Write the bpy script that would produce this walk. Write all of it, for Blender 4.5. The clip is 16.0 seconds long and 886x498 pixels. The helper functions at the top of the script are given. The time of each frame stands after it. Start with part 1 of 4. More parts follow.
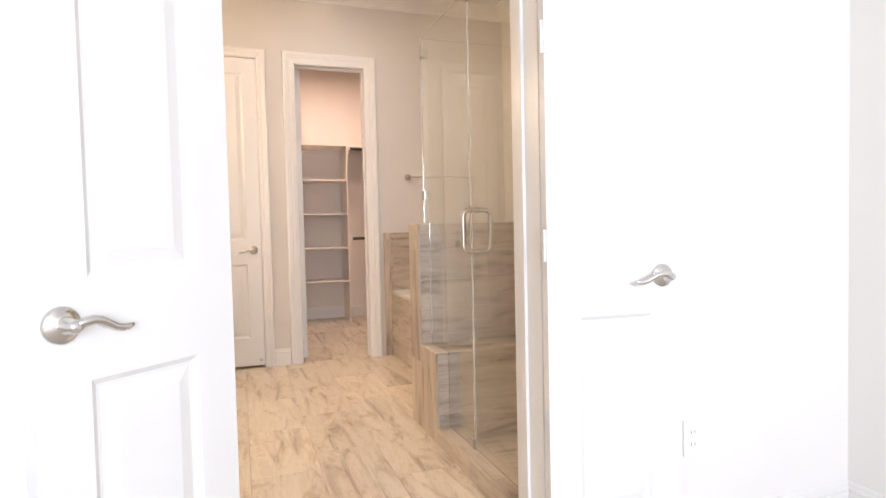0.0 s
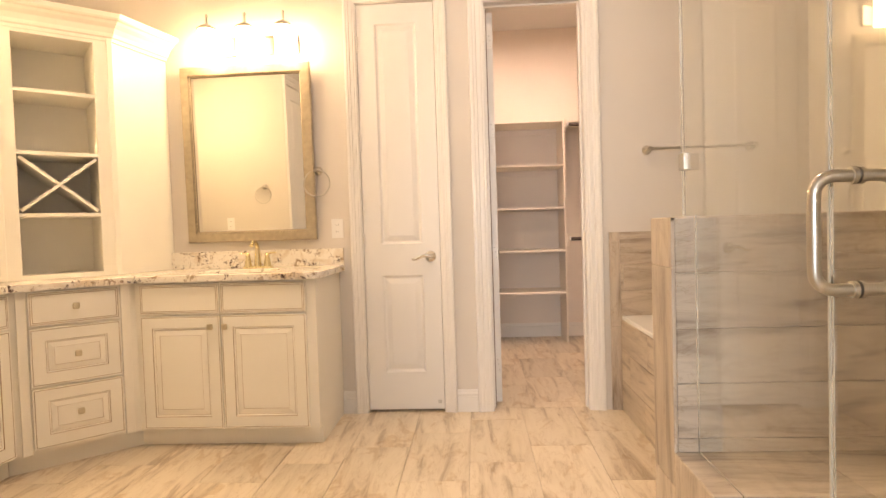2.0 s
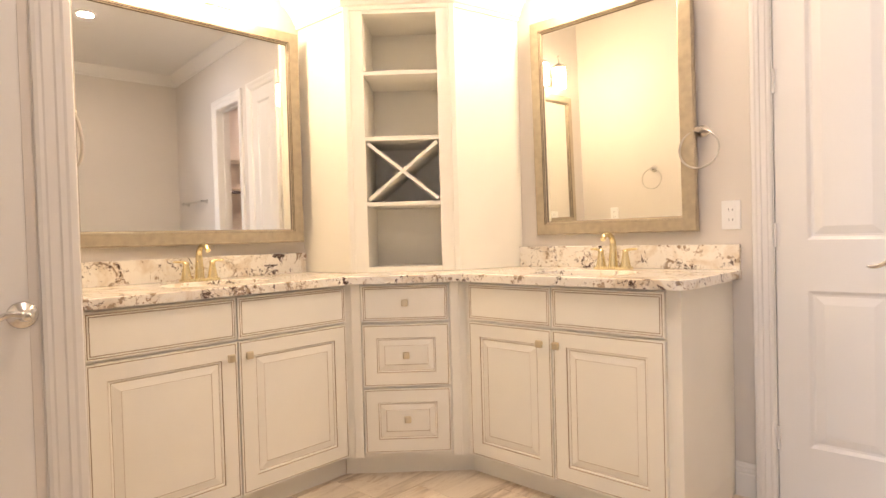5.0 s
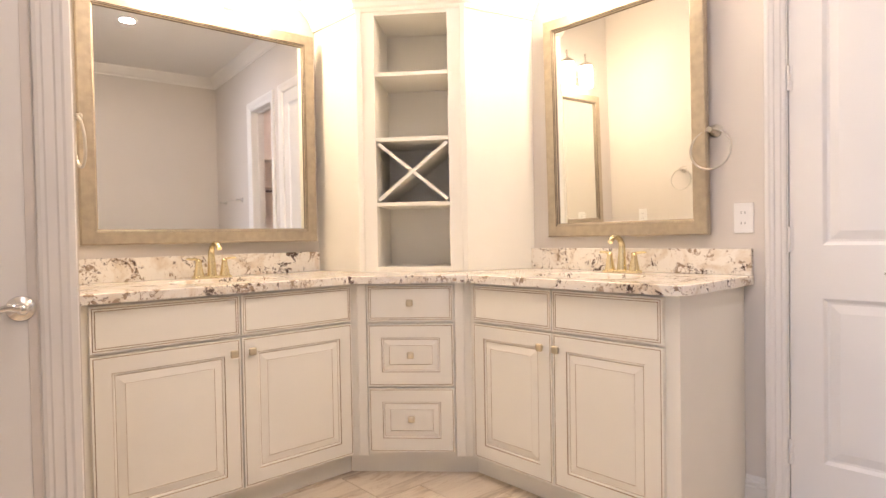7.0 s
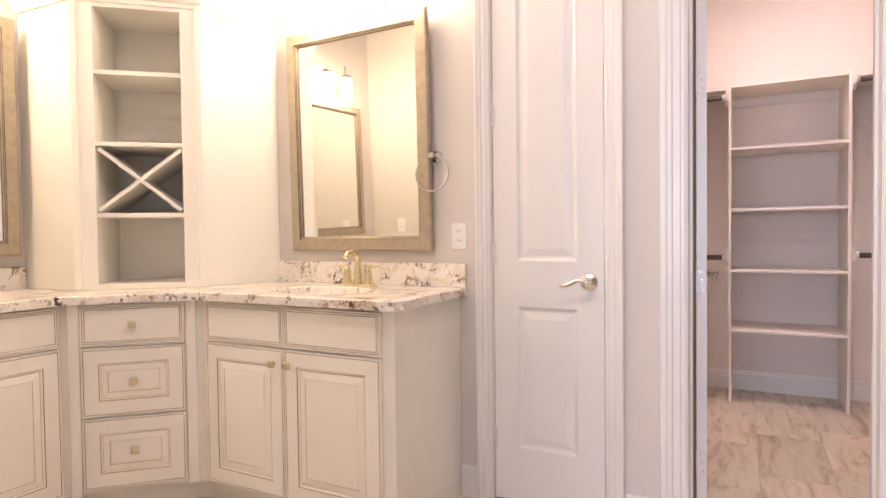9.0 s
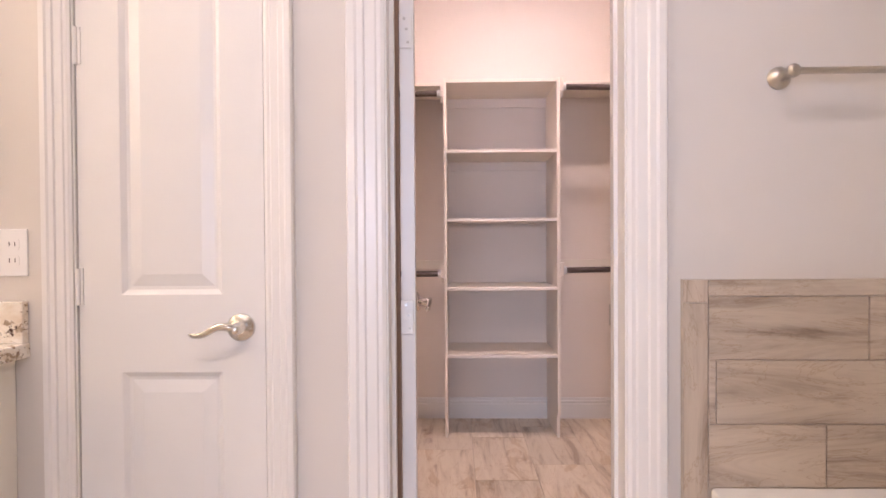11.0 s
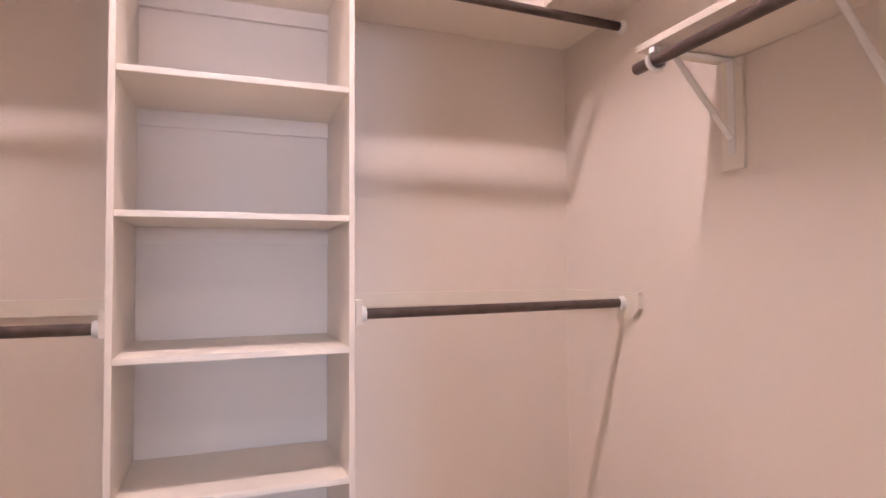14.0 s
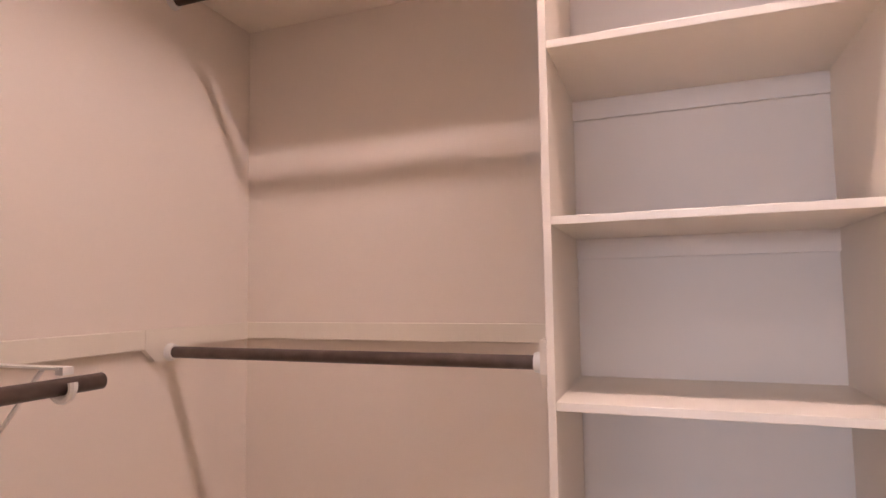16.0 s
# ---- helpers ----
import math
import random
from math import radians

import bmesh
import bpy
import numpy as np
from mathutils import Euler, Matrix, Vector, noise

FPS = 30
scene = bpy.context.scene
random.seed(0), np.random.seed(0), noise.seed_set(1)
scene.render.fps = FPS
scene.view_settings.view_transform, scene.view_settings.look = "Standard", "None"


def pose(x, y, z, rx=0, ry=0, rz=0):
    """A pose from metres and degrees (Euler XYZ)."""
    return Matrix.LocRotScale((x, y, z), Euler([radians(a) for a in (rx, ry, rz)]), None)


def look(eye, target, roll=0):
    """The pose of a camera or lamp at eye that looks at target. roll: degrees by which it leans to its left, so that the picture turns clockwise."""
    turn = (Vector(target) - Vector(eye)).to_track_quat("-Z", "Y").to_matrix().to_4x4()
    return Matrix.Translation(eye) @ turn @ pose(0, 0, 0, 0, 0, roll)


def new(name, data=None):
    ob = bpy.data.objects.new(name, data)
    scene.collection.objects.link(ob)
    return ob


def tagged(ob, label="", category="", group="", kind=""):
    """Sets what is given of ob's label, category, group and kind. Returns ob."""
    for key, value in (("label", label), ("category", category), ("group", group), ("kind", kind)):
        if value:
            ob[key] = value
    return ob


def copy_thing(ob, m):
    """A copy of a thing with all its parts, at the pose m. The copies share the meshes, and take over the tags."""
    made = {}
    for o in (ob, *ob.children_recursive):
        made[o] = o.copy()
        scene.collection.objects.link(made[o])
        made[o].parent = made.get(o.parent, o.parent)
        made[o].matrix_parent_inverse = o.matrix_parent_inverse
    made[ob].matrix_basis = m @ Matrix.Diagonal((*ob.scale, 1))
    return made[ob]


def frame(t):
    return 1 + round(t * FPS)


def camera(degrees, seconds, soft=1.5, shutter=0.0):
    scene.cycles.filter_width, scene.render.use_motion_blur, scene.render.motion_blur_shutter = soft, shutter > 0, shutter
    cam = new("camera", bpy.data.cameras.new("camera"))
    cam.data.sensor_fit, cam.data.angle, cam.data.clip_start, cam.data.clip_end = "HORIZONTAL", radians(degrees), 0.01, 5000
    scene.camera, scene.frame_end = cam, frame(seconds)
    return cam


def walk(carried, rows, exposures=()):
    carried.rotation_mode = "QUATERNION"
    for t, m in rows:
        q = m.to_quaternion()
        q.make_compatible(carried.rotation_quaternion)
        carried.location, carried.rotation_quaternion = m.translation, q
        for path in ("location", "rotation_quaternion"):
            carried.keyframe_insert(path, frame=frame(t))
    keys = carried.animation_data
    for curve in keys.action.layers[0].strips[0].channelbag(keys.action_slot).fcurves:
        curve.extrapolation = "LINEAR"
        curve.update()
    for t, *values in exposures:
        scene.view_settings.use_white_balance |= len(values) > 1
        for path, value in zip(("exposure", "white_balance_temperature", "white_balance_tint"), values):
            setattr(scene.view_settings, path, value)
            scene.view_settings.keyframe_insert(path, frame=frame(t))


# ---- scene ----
cam = camera(74.5, 16.0)
PATH = [
    (0, (0.369, 1.129, 1.097), (1.026, 3.017, 1.02), -1.3),
    (0.5, (0.491, 1.543, 1.095), (1.003, 3.474, 1.018), -1.4),
    (1, (0.614, 1.906, 1.095), (0.976, 3.872, 1.025), -1.5),
    (1.5, (0.715, 2.212, 1.116), (0.836, 4.207, 1.044), -1.7),
    (2, (0.743, 2.515, 1.1), (0.63, 4.511, 1.034), -1.8),
    (2.5, (0.751, 2.751, 1.089), (0.401, 4.719, 1.03), -1.8),
    (3, (0.772, 2.96, 1.085), (0.161, 4.864, 1.027), -1.8),
    (3.5, (0.705, 3.132, 1.073), (-0.091, 4.966, 1.021), -1.8),
    (4, (0.669, 3.292, 1.081), (-0.348, 5.013, 1.03), -1.8),
    (4.5, (0.654, 3.403, 1.077), (-0.569, 4.985, 1.03), -1.7),
    (5, (0.668, 3.498, 1.071), (-0.701, 4.956, 1.03), -1.6),
    (5.2, (0.686, 3.536, 1.068), (-0.734, 4.943, 1.03), -1.6),
    (7.3, (0.796, 3.624, 1.077), (-0.68, 4.973, 1.037), -1.0),
    (7.5, (0.803, 3.622, 1.081), (-0.622, 5.025, 1.037), -0.9),
    (8, (0.859, 3.644, 1.087), (-0.428, 5.174, 1.047), -0.8),
    (8.5, (0.94, 3.682, 1.116), (-0.168, 5.346, 1.065), -0.8),
    (9, (1.002, 3.721, 1.14), (0.088, 5.499, 1.087), -0.7),
    (9.5, (1.041, 3.803, 1.151), (0.342, 5.676, 1.098), -0.5),
    (10, (1.029, 3.959, 1.147), (0.575, 5.906, 1.096), -0.5),
    (10.2, (1.003, 4.05, 1.151), (0.637, 6.015, 1.1), -0.4),
    (12.3, (0.992, 5.618, 1.130), (1.350, 7.568, 1.143), -0.4),
    (12.5, (1.016, 5.730, 1.127), (1.432, 7.668, 1.142), -0.2),
    (13, (1.046, 5.938, 1.136), (1.700, 7.826, 1.174), 0.1),
    (13.5, (1.131, 6.072, 1.141), (1.884, 7.924, 1.184), 0.0),
    (14, (1.221, 6.206, 1.120), (1.917, 8.08, 1.184), -0.3),
    (14.5, (1.248, 6.294, 1.121), (1.657, 8.25, 1.198), -0.4),
    (15, (1.223, 6.393, 1.095), (1.256, 8.388, 1.228), -0.7),
    (15.5, (1.198, 6.516, 1.090), (0.909, 8.487, 1.264), -0.7),
    (16, (1.158, 6.702, 1.117), (0.459, 8.57, 1.268), -0.8),
]
EXPOSURES = [
    (0, -0.22, 7200, 22), (0.6, -0.20, 7450, 22), (1, -0.12, 7800, 22), (1.5, -0.15, 8250, 22), (2, -0.13, 8550, 23), (3, -0.1, 8100, 24),
    (4, -0.07, 7450, 25), (5, -0.01, 6900, 23), (7.5, -0.02, 6200, 25), (8.5, -0.07, 6350, 27), (9.5, -0.12, 6250, 29), (10.2, -0.12, 6250, 30),
    (12.5, 0.14, 6300, 30), (13.5, 0.26, 6080, 28), (14, 0.26, 6050, 28), (15, 0.27, 6080, 28), (16, 0.09, 6500, 28),
]
walk(cam, [(t, look(eye, target, roll)) for t, eye, target, roll in PATH], EXPOSURES)

# ---- world and large lights ----
world = bpy.data.worlds.new("sky_world")
scene.world = world
world.use_nodes = True
wn = world.node_tree
sky = wn.nodes.new("ShaderNodeTexSky")
sky.sky_type, sky.sun_disc, sky.sun_elevation, sky.sun_rotation = "NISHITA", False, radians(40), radians(200)
wn.links.new(sky.outputs[0], wn.nodes["Background"].inputs[0])
wn.nodes["Background"].inputs[1].default_value = 0.12

VANITY_GLOW = 58.0
CLOSET_GLOW = 108.0
CAN_GLOW = 450.0
WINDOW_WATTS = 345.0


def area_lamp(name, m, sx, sy, watts, color):
    d = bpy.data.lights.new(name, "AREA")
    d.shape, d.size, d.size_y, d.energy, d.color = "RECTANGLE", sx, sy, watts, color
    ob = new(name, d)
    ob.matrix_world = m
    return ob


area_lamp("bedroom_window_light", look((0.2, -2.62, 1.6), (0.3, 2.0, 1.3)), 2.4, 1.5, WINDOW_WATTS, (0.64, 0.81, 1.0))

# ---- plan ----
CEIL = 3.05
FAR_Y = 6.0
LEFT_X = -1.97
RIGHT_X = 2.68
WC_X = -1.10
WC_Y = 3.97
BED_Y = 2.63
BATH_Y = 2.80
CL_Y0, CL_Y1, CL_X0, CL_X1 = 6.12, 8.38, -0.205, 2.60
T = 0.12


# ---- materials ----
def material(name, color, rough=0.5, metal=0.0, grain=0.0, scale=8.0, fine=120.0, bump=0.0, tint=None, spec=0.5):
    """Principled paint or metal with slow and fine variation of colour and relief."""
    m = bpy.data.materials.new(name)
    m.use_nodes = True
    n, l = m.node_tree.nodes, m.node_tree.links
    b = n["Principled BSDF"]
    b.inputs["Roughness"].default_value, b.inputs["Metallic"].default_value = rough, metal
    b.inputs["Specular IOR Level"].default_value = spec
    c2 = tint or tuple(v * 0.9 for v in color)
    tc = n.new("ShaderNodeTexCoord")
    slow = n.new("ShaderNodeTexNoise")
    slow.inputs["Scale"].default_value, slow.inputs["Detail"].default_value = scale, 4
    l.new(tc.outputs["Object"], slow.inputs["Vector"])
    mix = n.new("ShaderNodeMix")
    mix.data_type = "RGBA"
    mix.inputs[6].default_value, mix.inputs[7].default_value = (*color, 1), (*c2, 1)
    ramp = n.new("ShaderNodeMapRange")
    ramp.inputs[1].default_value, ramp.inputs[2].default_value, ramp.inputs[4].default_value = 0.35, 0.7, grain
    l.new(slow.outputs[0], ramp.inputs[0])
    l.new(ramp.outputs[0], mix.inputs[0])
    l.new(mix.outputs[2], b.inputs["Base Color"])
    if bump:
        nz = n.new("ShaderNodeTexNoise")
        nz.inputs["Scale"].default_value, nz.inputs["Detail"].default_value = fine, 3
        l.new(tc.outputs["Object"], nz.inputs["Vector"])
        bp = n.new("ShaderNodeBump")
        bp.inputs["Strength"].default_value, bp.inputs["Distance"].default_value = bump, 0.002
        l.new(nz.outputs[0], bp.inputs["Height"])
        l.new(bp.outputs[0], b.inputs["Normal"])
    return m


def glow_material(name, color, strength, base=(0.9, 0.88, 0.84)):
    m = bpy.data.materials.new(name)
    m.use_nodes = True
    b = m.node_tree.nodes["Principled BSDF"]
    b.inputs["Base Color"].default_value = (*base, 1)
    b.inputs["Emission Color"].default_value = (*color, 1)
    b.inputs["Emission Strength"].default_value = strength
    return m


def stone_tile(name, light, mid, dark, stretch=(1.1, 7.0, 7.0), rough=0.32, crack=True, cut=(0.80, 0.77, 0.74)):
    """Wood-look travertine tile: streaks along the length, soft clouds and a few darker veins, another cut for each piece."""
    m = bpy.data.materials.new(name)
    m.use_nodes = True
    n, l = m.node_tree.nodes, m.node_tree.links
    b = n["Principled BSDF"]
    tc, info = n.new("ShaderNodeTexCoord"), n.new("ShaderNodeObjectInfo")
    off = n.new("ShaderNodeVectorMath")
    off.operation = "MULTIPLY_ADD"
    comb = n.new("ShaderNodeCombineXYZ")
    for k in range(3):
        l.new(info.outputs["Random"], comb.inputs[k])
    off.inputs[1].default_value = (37.0, 91.0, 53.0)
    l.new(comb.outputs[0], off.inputs[0])
    l.new(tc.outputs["Object"], off.inputs[2])

    def tex(sc, scale, detail, dist=0.0):
        mp = n.new("ShaderNodeMapping")
        mp.inputs["Scale"].default_value = sc
        l.new(off.outputs[0], mp.inputs[0])
        t = n.new("ShaderNodeTexNoise")
        t.inputs["Scale"].default_value, t.inputs["Detail"].default_value = scale, detail
        t.inputs["Distortion"].default_value, t.inputs["Roughness"].default_value = dist, 0.62
        l.new(mp.outputs[0], t.inputs["Vector"])
        return t

    def ramp(src, stops):
        r = n.new("ShaderNodeValToRGB")
        r.color_ramp.elements[0].position, r.color_ramp.elements[0].color = stops[0][0], (*stops[0][1], 1)
        r.color_ramp.elements[1].position, r.color_ramp.elements[1].color = stops[-1][0], (*stops[-1][1], 1)
        for p, c in stops[1:-1]:
            e = r.color_ramp.elements.new(p)
            e.color = (*c, 1)
        l.new(src, r.inputs[0])
        return r

    streak = tex(stretch, 2.0, 7, 0.9)
    base = ramp(streak.outputs[0], [(0.34, dark), (0.45, mid), (0.57, light), (0.74, mid)])
    cloud = tex((1.0, 2.2, 2.2), 3.2, 5, 1.2)
    patch = ramp(cloud.outputs[0], [(0.57, (1, 1, 1)), (0.63, cut)])
    mul = n.new("ShaderNodeMix")
    mul.data_type, mul.blend_type = "RGBA", "MULTIPLY"
    mul.inputs[0].default_value = 0.78 if crack else 0.45
    l.new(base.outputs[0], mul.inputs[6])
    l.new(patch.outputs[0], mul.inputs[7])
    vein = tex((1.3, 4.5, 4.5), 2.0, 8, 1.6)
    edge = ramp(vein.outputs[0], [(0.485, (1, 1, 1)), (0.5, (0.72, 0.63, 0.53)), (0.512, (1, 1, 1))])
    mul2 = n.new("ShaderNodeMix")
    mul2.data_type, mul2.blend_type = "RGBA", "MULTIPLY"
    mul2.inputs[0].default_value = 0.6
    l.new(mul.outputs[2], mul2.inputs[6])
    l.new(edge.outputs[0], mul2.inputs[7])
    hue = n.new("ShaderNodeHueSaturation")
    val = n.new("ShaderNodeMapRange")
    val.inputs[3].default_value, val.inputs[4].default_value = 0.9, 1.06
    l.new(info.outputs["Random"], val.inputs[0])
    l.new(val.outputs[0], hue.inputs["Value"])
    l.new(mul2.outputs[2], hue.inputs["Color"])
    l.new(hue.outputs[0], b.inputs["Base Color"])
    b.inputs["Roughness"].default_value = rough
    bp = n.new("ShaderNodeBump")
    bp.inputs["Strength"].default_value, bp.inputs["Distance"].default_value = 0.12, 0.002
    l.new(streak.outputs[0], bp.inputs["Height"])
    l.new(bp.outputs[0], b.inputs["Normal"])
    return m


def granite():
    m = bpy.data.materials.new("white granite with brown flecks")
    m.use_nodes = True
    n, l = m.node_tree.nodes, m.node_tree.links
    b = n["Principled BSDF"]
    tc = n.new("ShaderNodeTexCoord")

    def tex(scale, detail, dist=0.0, rough=0.6):
        t = n.new("ShaderNodeTexNoise")
        t.inputs["Scale"].default_value, t.inputs["Detail"].default_value = scale, detail
        t.inputs["Distortion"].default_value, t.inputs["Roughness"].default_value = dist, rough
        l.new(tc.outputs["Object"], t.inputs["Vector"])
        return t

    def layer(prev, src, lo, hi, color):
        mr = n.new("ShaderNodeMapRange")
        mr.inputs[1].default_value, mr.inputs[2].default_value = lo, hi
        l.new(src, mr.inputs[0])
        mx = n.new("ShaderNodeMix")
        mx.data_type = "RGBA"
        l.new(mr.outputs[0], mx.inputs[0])
        if prev is None:
            mx.inputs[6].default_value = (0.87, 0.825, 0.74, 1)
        else:
            l.new(prev, mx.inputs[6])
        mx.inputs[7].default_value = (*color, 1)
        return mx.outputs[2]

    def both(p, q):
        c = n.new("ShaderNodeMath")
        c.operation = "MULTIPLY"
        l.new(p, c.inputs[0])
        l.new(q, c.inputs[1])
        return c.outputs[0]

    drift = tex(4.5, 3, 0.5).outputs[0]
    a = layer(None, tex(7, 5, 1.4).outputs[0], 0.50, 0.66, (0.70, 0.60, 0.47))
    a = layer(a, tex(70, 4, 0.6, 0.7).outputs[0], 0.60, 0.68, (0.60, 0.49, 0.37))
    a = layer(a, both(tex(11, 4, 1.0).outputs[0], tex(38, 6, 1.6, 0.72).outputs[0]), 0.300, 0.328, (0.36, 0.27, 0.19))
    a = layer(a, both(both(drift, tex(12, 5, 1.8, 0.65).outputs[0]), tex(30, 7, 2.2, 0.78).outputs[0]), 0.166, 0.180, (0.075, 0.042, 0.032))
    l.new(a, b.inputs["Base Color"])
    b.inputs["Roughness"].default_value = 0.14
    return m


def clear_glass(name, tint):
    m = bpy.data.materials.new(name)
    m.use_nodes = True
    b = m.node_tree.nodes["Principled BSDF"]
    b.inputs["Base Color"].default_value = (*tint, 1)
    b.inputs["Roughness"].default_value, b.inputs["IOR"].default_value = 0.0, 1.5
    b.inputs["Transmission Weight"].default_value = 1.0
    return m


WALL = material("warm grey wall paint", (0.66, 0.615, 0.56), 0.7, grain=0.25, scale=2.0, fine=260, bump=0.12)
BEDROOM_WALL = material("pale bedroom wall paint", (0.80, 0.765, 0.72), 0.7, grain=0.2, scale=2.0, fine=260, bump=0.12)
CLOSET_TRIM = material("closet cleat paint", (0.80, 0.745, 0.65), 0.5, grain=0.25, scale=5.0, fine=120, bump=0.05)
CLOSET_WALL = material("closet wall paint", (0.79, 0.715, 0.64), 0.7, grain=0.25, scale=2.0, fine=260, bump=0.12)
CEILING_PAINT = material("flat white ceiling paint", (0.76, 0.74, 0.71), 0.85, grain=0.15, scale=2.0, fine=200, bump=0.15)
TRIM = material("white semi-gloss trim paint", (0.755, 0.73, 0.69), 0.34, grain=0.2, scale=5.0, fine=90, bump=0.03)
DOOR_PAINT = material("white door paint", (0.755, 0.735, 0.70), 0.36, grain=0.2, scale=4.0, fine=150, bump=0.06)
CABINET = material("cream cabinet lacquer", (0.88, 0.85, 0.765), 0.38, grain=0.3, scale=4.0, fine=60, bump=0.03)
GLAZE_SHADE = material("taupe glaze and shade in the grooves", (0.42, 0.30, 0.19), 0.5, grain=0.5, scale=40.0)
TOE = material("toe kick paint", (0.88, 0.85, 0.765), 0.5, grain=0.3, scale=6.0)
SHELF = material("closet shelf paint", (0.83, 0.755, 0.66), 0.42, grain=0.25, scale=5.0, fine=80, bump=0.05)
FRAME = material("champagne silver mirror frame", (0.47, 0.40, 0.29), 0.42, 0.35, grain=0.6, scale=30.0, fine=300, bump=0.1, tint=(0.33, 0.28, 0.21))
FRAME_LIP = material("dark bronze inner lip", (0.15, 0.115, 0.08), 0.4, 0.5)
MIRROR = material("silvered mirror", (0.93, 0.94, 0.92), 0.0, 1.0)
NICKEL = material("brushed nickel", (0.56, 0.53, 0.48), 0.28, 1.0, grain=0.4, scale=60.0)
LEVER_METAL = material("bright satin nickel", (0.70, 0.68, 0.65), 0.2, 1.0, grain=0.3, scale=60.0)
KNOB_METAL = material("warm satin nickel", (0.66, 0.58, 0.43), 0.32, 1.0, grain=0.3, scale=60.0)
CHROME = material("polished chrome", (0.72, 0.70, 0.68), 0.12, 1.0)
BRASS = material("satin champagne brass", (0.78, 0.67, 0.42), 0.26, 1.0, grain=0.3, scale=40.0)
ROD = material("dark bronze hanging rod", (0.10, 0.070, 0.058), 0.36, 0.0, grain=0.8, scale=26.0, fine=80, bump=0.2, tint=(0.055, 0.038, 0.032))
PLASTIC = material("white plastic", (0.80, 0.79, 0.77), 0.35)
GLASS_EDGE = material("pale glass edge strip", (0.50, 0.49, 0.44), 0.35)
DARK = material("dark slot", (0.03, 0.028, 0.026), 0.6)
PORCELAIN = material("white porcelain", (0.82, 0.82, 0.80), 0.10, spec=0.6)
ACRYLIC = material("white tub acrylic", (0.82, 0.82, 0.81), 0.16)
GROUT = material("beige grout", (0.58, 0.50, 0.40), 0.85, grain=0.4, scale=20.0, fine=200, bump=0.3)
CARPET = material("beige carpet", (0.48, 0.42, 0.35), 0.95, grain=0.6, scale=60.0, fine=500, bump=0.8)
FLOOR_TILE = stone_tile("wood-look travertine floor tile", (0.76, 0.665, 0.53), (0.68, 0.58, 0.45), (0.45, 0.35, 0.25), stretch=(0.9, 6.0, 6.0), cut=(0.82, 0.73, 0.62))
WALL_TILE = stone_tile("wood-look wall tile", (0.60, 0.51, 0.41), (0.49, 0.405, 0.32), (0.29, 0.225, 0.17), stretch=(0.8, 6.5, 6.5), crack=False)
GRANITE = granite()
GLASS = clear_glass("clear shower glass", (0.97, 0.985, 0.965))
SHADE_GLOW = glow_material("lit frosted glass shade", (1.0, 0.82, 0.52), VANITY_GLOW)
CLOSET_LAMP = glow_material("lit closet lamp glass", (1.0, 0.83, 0.73), CLOSET_GLOW)
CAN_LAMP = glow_material("lit recessed lamp lens", (1.0, 0.90, 0.80), CAN_GLOW)
GAP_SHADE = material("brown hinge gap shade", (0.20, 0.12, 0.075), 0.6, grain=0.5, scale=10.0)


# ---- mesh helpers ----
def mesh_of(name, bm, mats):
    me = bpy.data.meshes.new(name)
    bmesh.ops.recalc_face_normals(bm, faces=bm.faces[:])
    bm.to_mesh(me)
    bm.free()
    for m in mats if isinstance(mats, (list, tuple)) else [mats]:
        me.materials.append(m)
    return me


def part(name, bm, mats, parent=None, label="", smooth=False):
    me = mesh_of(name, bm, mats)
    if smooth:
        for p in me.polygons:
            p.use_smooth = True
        me.set_sharp_from_angle(angle=radians(38))
    ob = new(name, me)
    if parent:
        ob.parent = parent
    return tagged(ob, label)


def thing(name, m, label, category, group="", kind=""):
    ob = new(name)
    ob.matrix_world = m
    return tagged(ob, label, category, group, kind)


def box(bm, x0, y0, z0, x1, y1, z1, bevel=0.0, mat=0):
    r = bmesh.ops.create_cube(bm, size=1.0, matrix=Matrix.LocRotScale(((x0 + x1) / 2, (y0 + y1) / 2, (z0 + z1) / 2), None, (abs(x1 - x0), abs(y1 - y0), abs(z1 - z0))))
    fs = {f for v in r["verts"] for f in v.link_faces}
    for f in fs:
        f.material_index = mat
    if bevel:
        es = list({e for v in r["verts"] for e in v.link_edges})
        bmesh.ops.bevel(bm, geom=es, offset=bevel, segments=2, affect="EDGES", profile=0.5)
    return bm


def boxes(*rows, bevel=0.0):
    bm = bmesh.new()
    for r in rows:
        box(bm, *r, bevel=bevel)
    return bm


def cyl(bm, p, q, r0, r1=None, seg=20, caps=True):
    """A round bar from p to q."""
    p, q = Vector(p), Vector(q)
    d = q - p
    m = Matrix.Translation((p + q) / 2) @ d.to_track_quat("Z", "Y").to_matrix().to_4x4()
    bmesh.ops.create_cone(bm, cap_ends=caps, segments=seg, radius1=r0, radius2=r0 if r1 is None else r1, depth=d.length, matrix=m)
    return bm


def lathe(bm, profile, m=Matrix(), seg=24):
    """Turns (radius, z) pairs round the local z axis."""
    rings = []
    for r, z in profile:
        rings.append([bm.verts.new(m @ Vector((r * math.cos(2 * math.pi * k / seg), r * math.sin(2 * math.pi * k / seg), z))) for k in range(seg)])
    for a, b in zip(rings, rings[1:]):
        for k in range(seg):
            bm.faces.new((a[k], a[(k + 1) % seg], b[(k + 1) % seg], b[k]))
    bm.faces.new(rings[0])
    bm.faces.new(rings[-1])
    return bm


